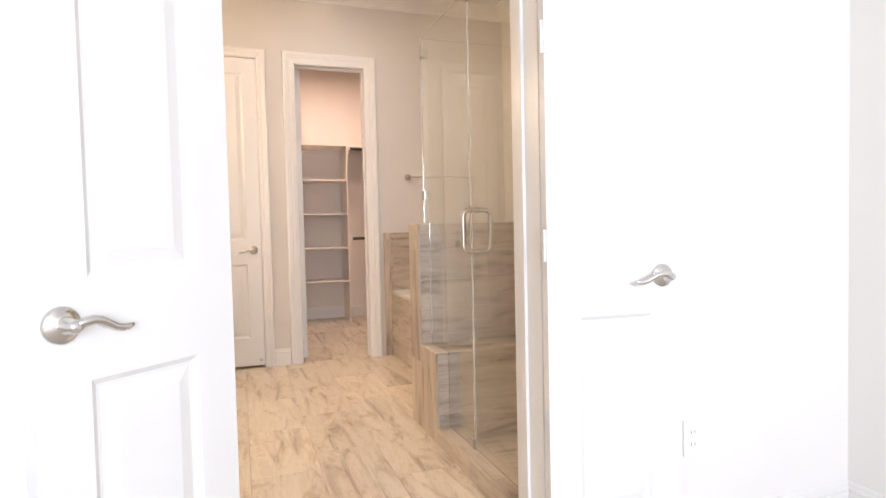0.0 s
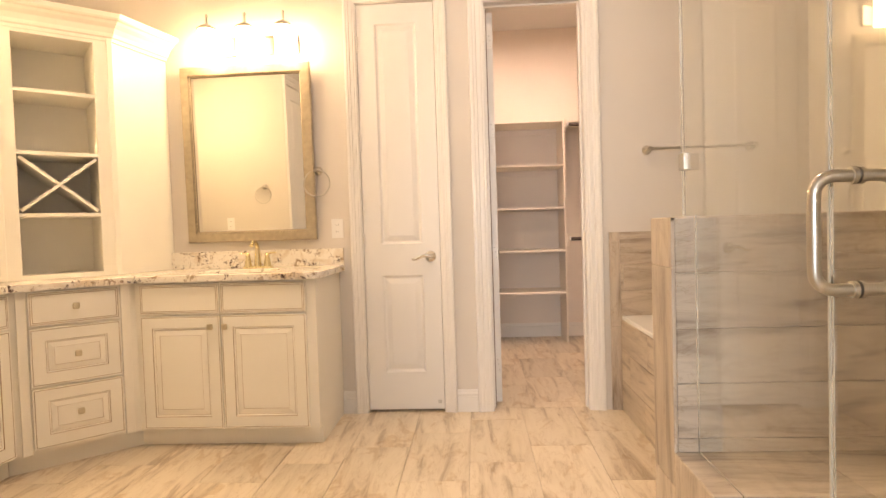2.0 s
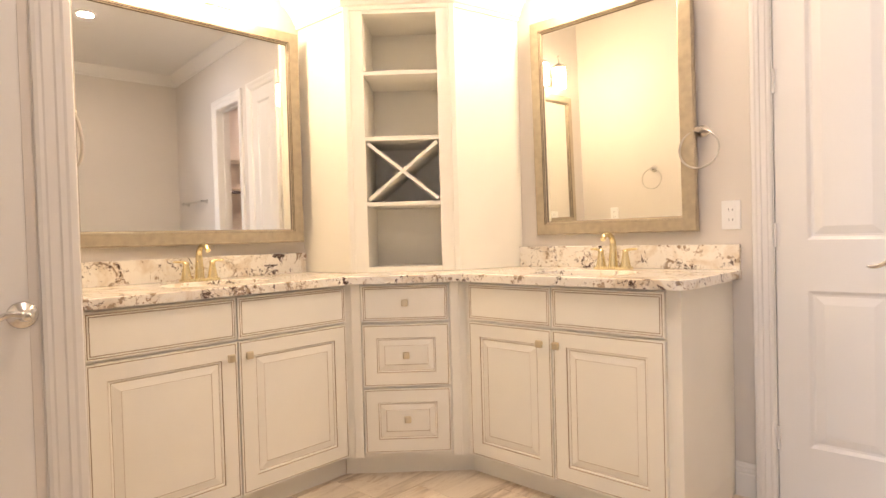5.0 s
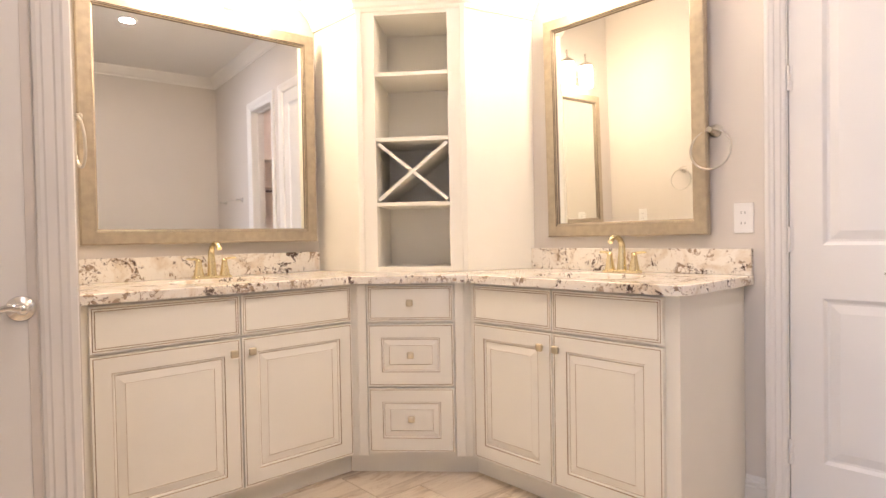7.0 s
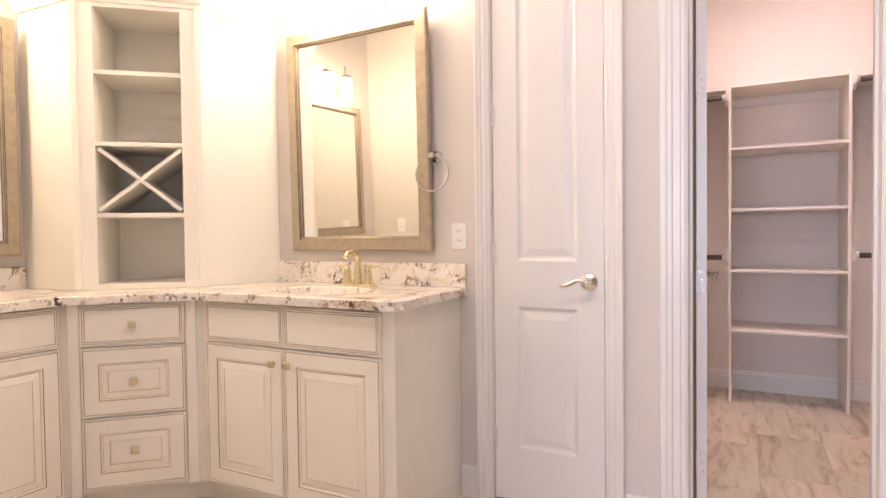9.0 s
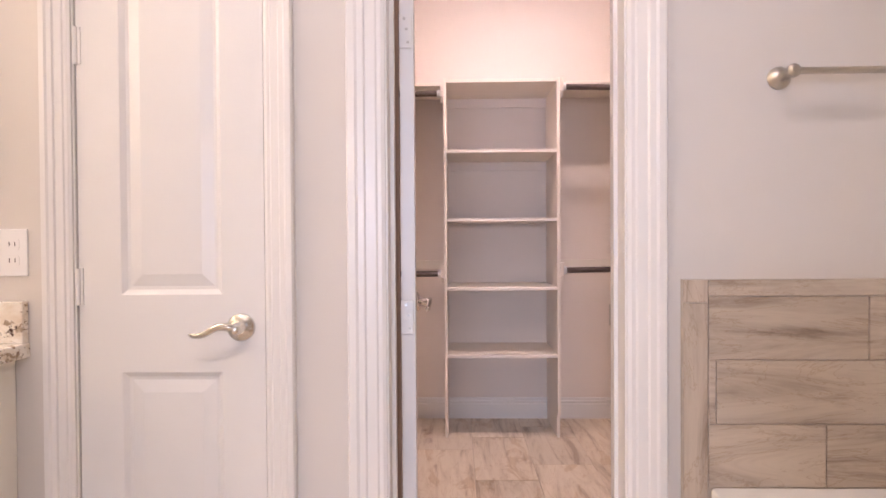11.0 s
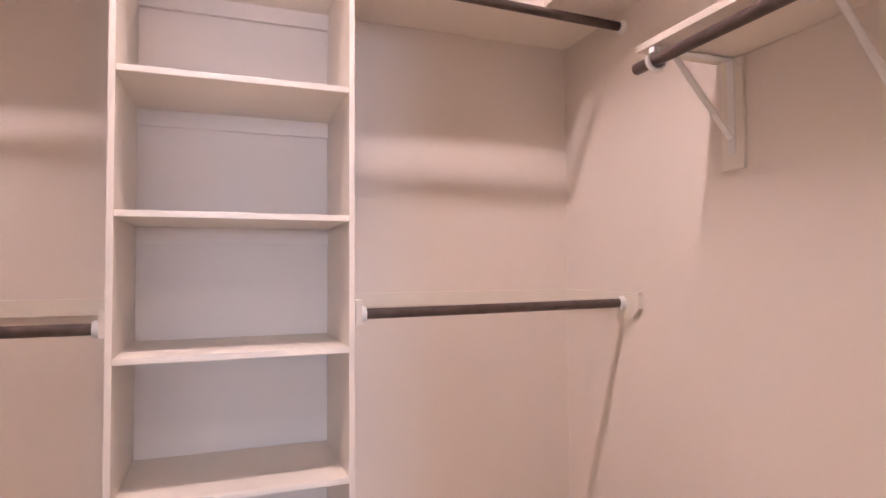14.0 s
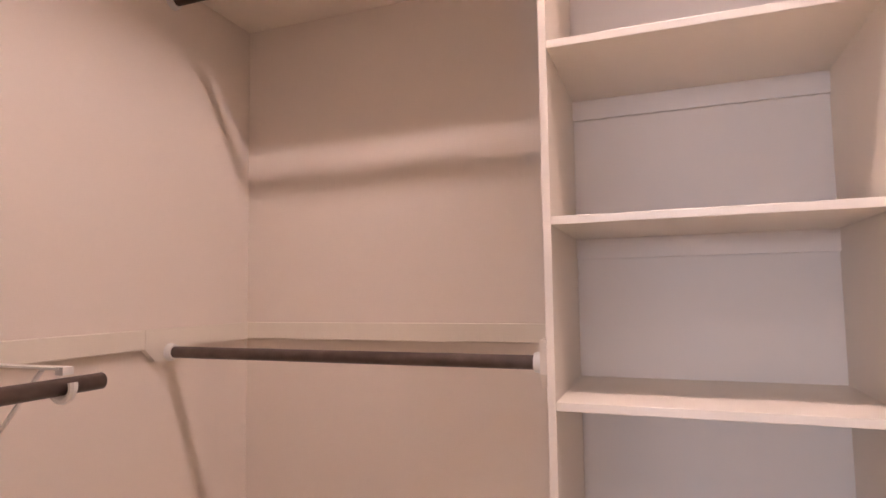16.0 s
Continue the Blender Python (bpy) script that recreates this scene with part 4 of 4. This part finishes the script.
# ---- recessed lamp and closet lamp ----
def can_lamp(x, y):
    cl = thing("recessed_lamp", Matrix.Translation((x, y, CEIL)), "lit recessed ceiling lamp with white ring", "ceiling lamp", "recessed lamps")
    bm = lathe(bmesh.new(), [(0.085, -0.001), (0.085, -0.005), (0.062, -0.008), (0.060, -0.003)], Matrix(), 28)
    part("ring", bm, TRIM, cl, smooth=True)
    part("lens", lathe(bmesh.new(), [(0.060, -0.009), (0.059, -0.011), (0.02, -0.012)], Matrix(), 28), CAN_LAMP, cl)
    return cl


# The second, at x = -0.25, is unseen, added to brighten the vanity side.
for x, y in ((1.07, 4.80), (-0.25, 4.55)):
    can_lamp(x, y)
lamp = thing("ceiling_lamp", Matrix.Translation((1.30, 7.32, CEIL)), "lit long flat lamp on the closet ceiling", "ceiling lamp")
part("base_plate", boxes((-0.62, -0.060, -0.012, 0.62, 0.060, 0.0), bevel=0.003), TRIM, lamp)
part("diffuser", boxes((-0.60, -0.042, -0.026, 0.60, 0.042, -0.0125), bevel=0.003), CLOSET_LAMP, lamp, "lit white diffuser")
for y in (-0.049, 0.049):
    part("side_rail", boxes((-0.61, y - 0.005, -0.030, 0.61, y + 0.005, -0.0125), bevel=0.002), TRIM, lamp)

# ---- closet fittings ----
UX0, UX1, UY = 0.937, 1.570, 7.965
PT = 0.018
unit = thing("closet_shelf_unit", Matrix(), "painted wooden shelf tower against the closet wall", "shelf")
for x in (UX0 - PT, UX1):
    part("side_panel", boxes((x, UY, 0.135, x + PT, CL_Y1 - 0.002, 2.087), (x, UY + 0.03, 0.0, x + PT, CL_Y1 - 0.016, 0.135), bevel=0.0015), SHELF, unit)
for z in (0.491, 0.882, 1.281, 1.677, 2.081):
    part("shelf", boxes((UX0, UY + 0.002, z - 0.019, UX1, CL_Y1 - 0.003, z), bevel=0.002), SHELF, unit)
    if z < 2.0:
        part("cleat", boxes((UX0, CL_Y1 - 0.015, z - 0.075, UX1, CL_Y1 - 0.002, z - 0.0195)), CLOSET_WALL, unit)
part("cleat", boxes((UX0, CL_Y1 - 0.020, 2.005, UX1, CL_Y1 - 0.002, 2.0615)), CLOSET_WALL, unit)

SHZ, SHY, SHX = 2.066, 8.045, 2.300
LX = 0.085


def shelf_board(row, label, lip="y"):
    """A shelf board with an edging strip along its open side (its low y, low x or high x side)."""
    x0, y0, z0, x1, y1, z1 = row
    e = 0.008
    sh = thing("closet_shelf", Matrix(), label, "shelf", "closet shelves")
    strip = {"y": (x0, y0, z0 - 0.001, x1, y0 + e, z1 + 0.0005), "x": (x0, y0, z0 - 0.001, x0 + e, y1, z1 + 0.0005), "X": (x1 - e, y0, z0 - 0.001, x1, y1, z1 + 0.0005)}[lip]
    board = {"y": (x0, y0 + e, z0, x1, y1, z1), "x": (x0 + e, y0, z0, x1, y1, z1), "X": (x0, y0, z0, x1 - e, y1, z1)}[lip]
    part("board", boxes(board), SHELF, sh)
    part("edging", boxes(strip, bevel=0.002), SHELF, sh)
    return sh


shelf_board((CL_X0 + 0.002, SHY, SHZ, UX0 - PT - 0.001, CL_Y1 - 0.002, SHZ + 0.019), "painted upper closet shelf over the hanging rod")
shelf_board((UX1 + PT + 0.001, SHY, SHZ, CL_X1 - 0.002, CL_Y1 - 0.002, SHZ + 0.019), "painted upper closet shelf over the hanging rod")
shelf_board((SHX, CL_Y0 + 0.03, SHZ, CL_X1 - 0.002, SHY - 0.001, SHZ + 0.019), "painted upper closet shelf along the side wall", "x")
shelf_board((CL_X0 + 0.002, CL_Y0 + 0.75, SHZ, LX, SHY - 0.001, SHZ + 0.019), "painted upper closet shelf along the side wall", "X")
LOW_Z = 1.722
shelf_board((SHX, CL_Y0 + 0.03, LOW_Z, CL_X1 - 0.002, 7.540, LOW_Z + 0.019), "painted lower closet shelf on triangular brackets", "x")


def cleat(rows, label="painted wooden cleat along the closet wall"):
    return tagged(part("wall_cleat", boxes(*rows, bevel=0.002), CLOSET_TRIM), label, "cleat", "closet cleats", "structure")


CT = 1.026
for x0, x1 in ((CL_X0 + 0.001, UX0 - PT - 0.001), (UX1 + PT + 0.001, CL_X1 - 0.001)):
    cleat([(x0, CL_Y1 - 0.019, CT - 0.055, x1, CL_Y1 - 0.001, CT)])


def end_cleat(x, s, z, y0):
    """A chamfered board on a side wall that takes the rod's end."""
    bm = bmesh.new()
    prof = [(CL_Y1 - 0.020, z), (CL_Y1 - 0.020, z - 0.055), (y0 + 0.16, z - 0.055), (y0 + 0.13, z - 0.09), (y0 + 0.035, z - 0.09), (y0, z - 0.055), (y0, z)]
    vs = [[bm.verts.new((xx, a, b)) for a, b in prof] for xx in (x, x + s * 0.018)]
    n = len(prof)
    for k in range(n):
        bm.faces.new((vs[0][k], vs[0][(k + 1) % n], vs[1][(k + 1) % n], vs[1][k]))
    bm.faces.new(vs[0]), bm.faces.new(vs[1])
    return tagged(part("wall_cleat", bm, CLOSET_TRIM), "painted chamfered cleat holding the rod end", "cleat", "closet cleats", "structure")


end_cleat(CL_X1 - 0.001, -1, CT, 7.895)
end_cleat(CL_X0 + 0.001, 1, CT, 7.935)
cleat([(CL_X0 + 0.001, CL_Y0 + 0.75, CT - 0.055, CL_X0 + 0.019, 7.934, CT)])


def rod(p, q, label, sockets=(True, True)):
    r = thing("hanging_rod", Matrix(), label, "closet rod", "closet rods")
    part("pole", cyl(bmesh.new(), p, q, 0.0165, seg=18), ROD, r, smooth=True)
    d = (Vector(q) - Vector(p)).normalized()
    for on, e, s in zip(sockets, (p, q), (1, -1)):
        if on:
            e = Vector(e)
            part("socket", cyl(bmesh.new(), e, e + d * s * 0.018, 0.026, 0.022, 18), PLASTIC, r, "white plastic rod socket", smooth=True)
    return r


def rod_block(x, s, z, dy=0.0):
    """A small shaped block on the shelf tower that carries a rod."""
    bm = bmesh.new()
    prof = [(7.945, z + 0.045), (8.02, z + 0.045), (8.02, z - 0.035), (7.995, z - 0.062), (7.968, z - 0.062), (7.945, z - 0.03)]
    vs = [[bm.verts.new((xx, a + dy, b)) for a, b in prof] for xx in (x, x + s * 0.018)]
    n = len(prof)
    for k in range(n):
        bm.faces.new((vs[0][k], vs[0][(k + 1) % n], vs[1][(k + 1) % n], vs[1][k]))
    bm.faces.new(vs[0]), bm.faces.new(vs[1])
    return tagged(part("rod_block", bm, SHELF), "painted wooden rod block on the shelf tower", "rod support", "rod blocks")


RY = 7.982
for z, tilt in ((0.978, 0.010), (2.034, -0.022)):
    end = 0.020 if z < 1.5 else 0.002
    rod_block(UX1 + PT, 1, z)
    rod_block(UX0 - PT, -1, z - 0.012, 0.04)
    rod((UX1 + PT + 0.019, RY, z), (CL_X1 - end, RY, z + tilt), "dark bronze hanging rod between shelf tower and wall")
    rod((CL_X0 + end, RY + 0.04, z - 0.020), (UX0 - PT - 0.019, RY + 0.04, z - 0.020), "dark bronze hanging rod between shelf tower and wall")


def bracket(y, x, s, z, label):
    """A shelf bracket on a side wall: wall plate, arm, diagonal brace and a clip for the rod; s points into the closet."""
    b = thing("shelf_bracket", Matrix(), label, "bracket", "shelf brackets")
    bm = boxes((x, y - 0.038, z - 0.325, x + s * 0.012, y + 0.038, z - 0.002), bevel=0.002)
    part("wall_plate", bm, CLOSET_TRIM, b, "painted wooden plate")
    bm = bmesh.new()
    box(bm, x + s * 0.012, y - 0.012, z - 0.28, x + s * 0.016, y + 0.012, z - 0.004)
    box(bm, x + s * 0.012, y - 0.012, z - 0.008, x + s * 0.285, y + 0.012, z - 0.004)
    part("arm", bm, PLASTIC, b)
    bm = bmesh.new()
    tube(bm, [(x + s * 0.018, y, z - 0.235), (x + s * 0.225, y, z - 0.010)], 0.009, 8, flat=0.5)
    part("brace", bm, PLASTIC, b, smooth=True)
    rx = x + s * 0.285
    bm = bmesh.new()
    tube(bm, [(rx + 0.024 * math.cos(radians(a)), y, z - 0.040 + 0.024 * math.sin(radians(a))) for a in range(-200, 21, 20)], 0.0075, 8, flat=1.6)
    box(bm, rx - 0.010, y - 0.011, z - 0.018, rx + 0.010, y + 0.011, z - 0.003)
    part("clip", bm, PLASTIC, b, "white rod clip", smooth=True)
    return b


for y in (7.48, 7.035, 6.45):
    bracket(y, CL_X1 - 0.001, -1, LOW_Z, "white closet bracket under the lower shelf")
rod((CL_X1 - 0.286, 7.555, LOW_Z - 0.040), (CL_X1 - 0.286, CL_Y0 + 0.05, LOW_Z - 0.040), "dark bronze hanging rod under the side shelf", (False, False))
for y in (7.30, 6.75):
    bracket(y, CL_X1 - 0.001, -1, SHZ, "white closet bracket under the upper shelf")
for y in (7.46, 7.0):
    bracket(y + 0.03, CL_X0 + 0.020, 1, 0.992, "white closet bracket carrying the low rod")
    bracket(y - 0.1, CL_X0 + 0.001, 1, SHZ, "white closet bracket under the upper shelf")
rod((CL_X0 + 0.305, 7.568, 0.952), (CL_X0 + 0.305, CL_Y0 + 0.80, 0.952), "dark bronze low hanging rod on the side wall", (False, False))

# closet door strike plate
# Brown strip fills the hinge gap; its colour stands for the gap's shade.
tagged(part("hinge_gap_shade", boxes((CLO0 - 0.020, 6.121, 0.0, CLO0 + 0.0165, 6.1455, CLOH)), GAP_SHADE), "brown strip standing for shade in the closet hinge gap", "door trim", kind="structure")
sp = thing("strike_plate", Matrix.Translation((CLO1 - 0.001, 6.105, 0.955)), "satin nickel strike plate on the closet jamb", "strike plate")
part("plate", boxes((-0.0015, -0.0145, -0.030, 0.0, 0.013, 0.030), (-0.004, 0.013, -0.027, 0.0, 0.021, 0.027), bevel=0.0006), NICKEL, sp)
part("latch_hole", boxes((-0.002, -0.0135, -0.012, -0.0012, 0.002, 0.012)), DARK, sp)
for dz in (-0.021, 0.021):
    part("screw", lathe(bmesh.new(), [(0.0035, 0.0), (0.0035, 0.001)], Matrix.Translation((-0.0015, -0.004, dz)) @ Matrix.Rotation(radians(-90), 4, "Y"), 10), CHROME, sp)
for z in (0.20, 0.902, 1.66, 2.2):
    part("hinge_leaf", boxes((CLO0 - 0.004, 6.1435, z, CLO0 + 0.050, 6.1475, z + 0.09), bevel=0.0015), TRIM, closet_jamb)
    for dz, dx in ((0.015, 0.040), (0.05, 0.036), (0.078, 0.030)):
        part("screw", lathe(bmesh.new(), [(0.004, 0.0), (0.004, 0.001)], Matrix.Translation((CLO0 + dx, 6.1435, z + dz)) @ Matrix.Rotation(radians(90), 4, "X"), 10), NICKEL, closet_jamb)


# ---- tiles, piece by piece ----
TILE_CACHE = {}


def tile_piece(parent, origin, u, v, w, h, mat, thick=0.010, name="tile"):
    """One tile: its lower corner at origin, long side w along u, h along v, face along u x v."""
    key = (round(w, 3), round(h, 3), mat.name, thick)
    if key not in TILE_CACHE:
        bm = bmesh.new()
        g, c = 0.0012, 0.0015
        lo = [bm.verts.new(p) for p in ((g, g, 0), (w - g, g, 0), (w - g, h - g, 0), (g, h - g, 0))]
        mid = [bm.verts.new(p) for p in ((g, g, thick - c), (w - g, g, thick - c), (w - g, h - g, thick - c), (g, h - g, thick - c))]
        hi = [bm.verts.new(p) for p in ((g + c, g + c, thick), (w - g - c, g + c, thick), (w - g - c, h - g - c, thick), (g + c, h - g - c, thick))]
        for a, b in ((lo, mid), (mid, hi)):
            for k in range(4):
                bm.faces.new((a[k], a[(k + 1) % 4], b[(k + 1) % 4], b[k]))
        bm.faces.new(hi), bm.faces.new(lo)
        TILE_CACHE[key] = mesh_of(name, bm, mat)
    ob = new(name, TILE_CACHE[key])
    u, v = Vector(u), Vector(v)
    n = u.cross(v)
    ob.parent = parent
    ob.matrix_local = Matrix(((u.x, v.x, n.x, origin[0]), (u.y, v.y, n.y, origin[1]), (u.z, v.z, n.z, origin[2]), (0, 0, 0, 1)))
    return ob


def tile_field(parent, origin, u, v, length, height, tw, th, mat, shift=0.0, step=0.33, thick=0.010, first=None):
    """Rows of tiles laid along u, row above row along v, each row shifted by a part of a tile."""
    origin, u, v = Vector(origin), Vector(u), Vector(v)
    b, row = 0.0, 0
    while b < height - 0.004:
        hh = min(first if (first and row == 0) else th, height - b)
        a = -((shift + row * step) % 1.0) * tw
        while a < length - 0.004:
            a0, a1 = max(a, 0.0), min(a + tw, length)
            if a1 - a0 > 0.012 and hh > 0.008:
                tile_piece(parent, origin + u * a0 + v * b, u, v, a1 - a0, hh, mat, thick)
            a += tw
        b += hh
        row += 1


X, Y, Z = (1, 0, 0), (0, 1, 0), (0, 0, 1)
TW, TH = 0.61, 0.305
NX, NY = (-1, 0, 0), (0, -1, 0)
# floors: long sides run along the walk (u = +y, v = -x gives an upward face)
tile_field(bath_floor, (1.60, BED_Y, -0.010), Y, NX, FAR_Y + 0.06 - BED_Y, 1.60 + 1.60, TW, TH, FLOOR_TILE, shift=0.071, step=1 / 3)
tile_field(closet_floor, (CL_X1, FAR_Y + 0.06, -0.010), Y, NX, CL_Y1 - FAR_Y - 0.06, CL_X1 - CL_X0, TW, TH, FLOOR_TILE, shift=0.5)
# half wall: shower face, end and cap
PH = 0.1525
tile_field(pony, (SX + 0.010, PY0 + 0.010, BZ), X, Z, RIGHT_X - SX - 0.010, PZ - BZ, 1.22, PH, WALL_TILE, shift=0.0, step=0.08, first=0.04)
tile_field(pony, (SX + 0.010, PY0, 0), Z, Y, PZ - 0.002, PY1 - PY0, 0.61, PY1 - PY0, WALL_TILE, shift=0.40)
tile_field(pony, (SX, PY0, PZ - 0.012), X, Y, RIGHT_X - SX, PY1 - PY0, 0.61, 0.18, WALL_TILE, shift=0.2)
# bench: front, end and seat
tile_field(bench, (SX + 0.010, BY + 0.010, 0), X, Z, RIGHT_X - SX - 0.010, BZ - 0.010, 1.22, 0.305, WALL_TILE, shift=0.0, step=0.08, first=0.148)
tile_field(bench, (SX + 0.010, BY, 0), Z, Y, BZ - 0.002, PY0 - BY, 0.61, PY0 - BY, WALL_TILE)
tile_field(bench, (SX, BY, BZ - 0.010), X, Y, RIGHT_X - SX, PY0 - BY + 0.008, 0.61, 0.275, WALL_TILE, shift=0.4)
# curb
tile_field(curb, (SX + 0.010, BY, 0), NY, Z, BY - BATH_Y, CURB, 0.61, CURB, WALL_TILE, shift=0.3)
tile_field(curb, (1.42, BATH_Y, CURB - 0.010), Y, NX, BY - BATH_Y, 1.42 - SX, 0.61, 0.15, WALL_TILE, shift=0.3)
# tub apron and the wall behind the tub
tile_field(deck, (1.595, FAR_Y - 0.012, 0), NY, Z, FAR_Y - 0.012 - PY1, 0.538, TW, 0.1795, WALL_TILE, shift=0.25, step=0.45)
tile_field(tub_tile, (1.585, FAR_Y - 0.008, 0.562), X, Z, RIGHT_X - 1.585, 1.015 - 0.562, TW, 0.151, WALL_TILE, shift=0.55, step=0.42, thick=0.008)
tile_field(tub_tile, (1.585, FAR_Y - 0.008, 0), Z, NX, 1.055, 0.06, 0.5, 0.06, WALL_TILE, shift=0.0, thick=0.008)
tile_field(tub_tile, (1.585, FAR_Y - 0.008, 1.015), X, Z, RIGHT_X - 1.585, 0.040, 0.61, 0.04, WALL_TILE, shift=0.3, thick=0.009)
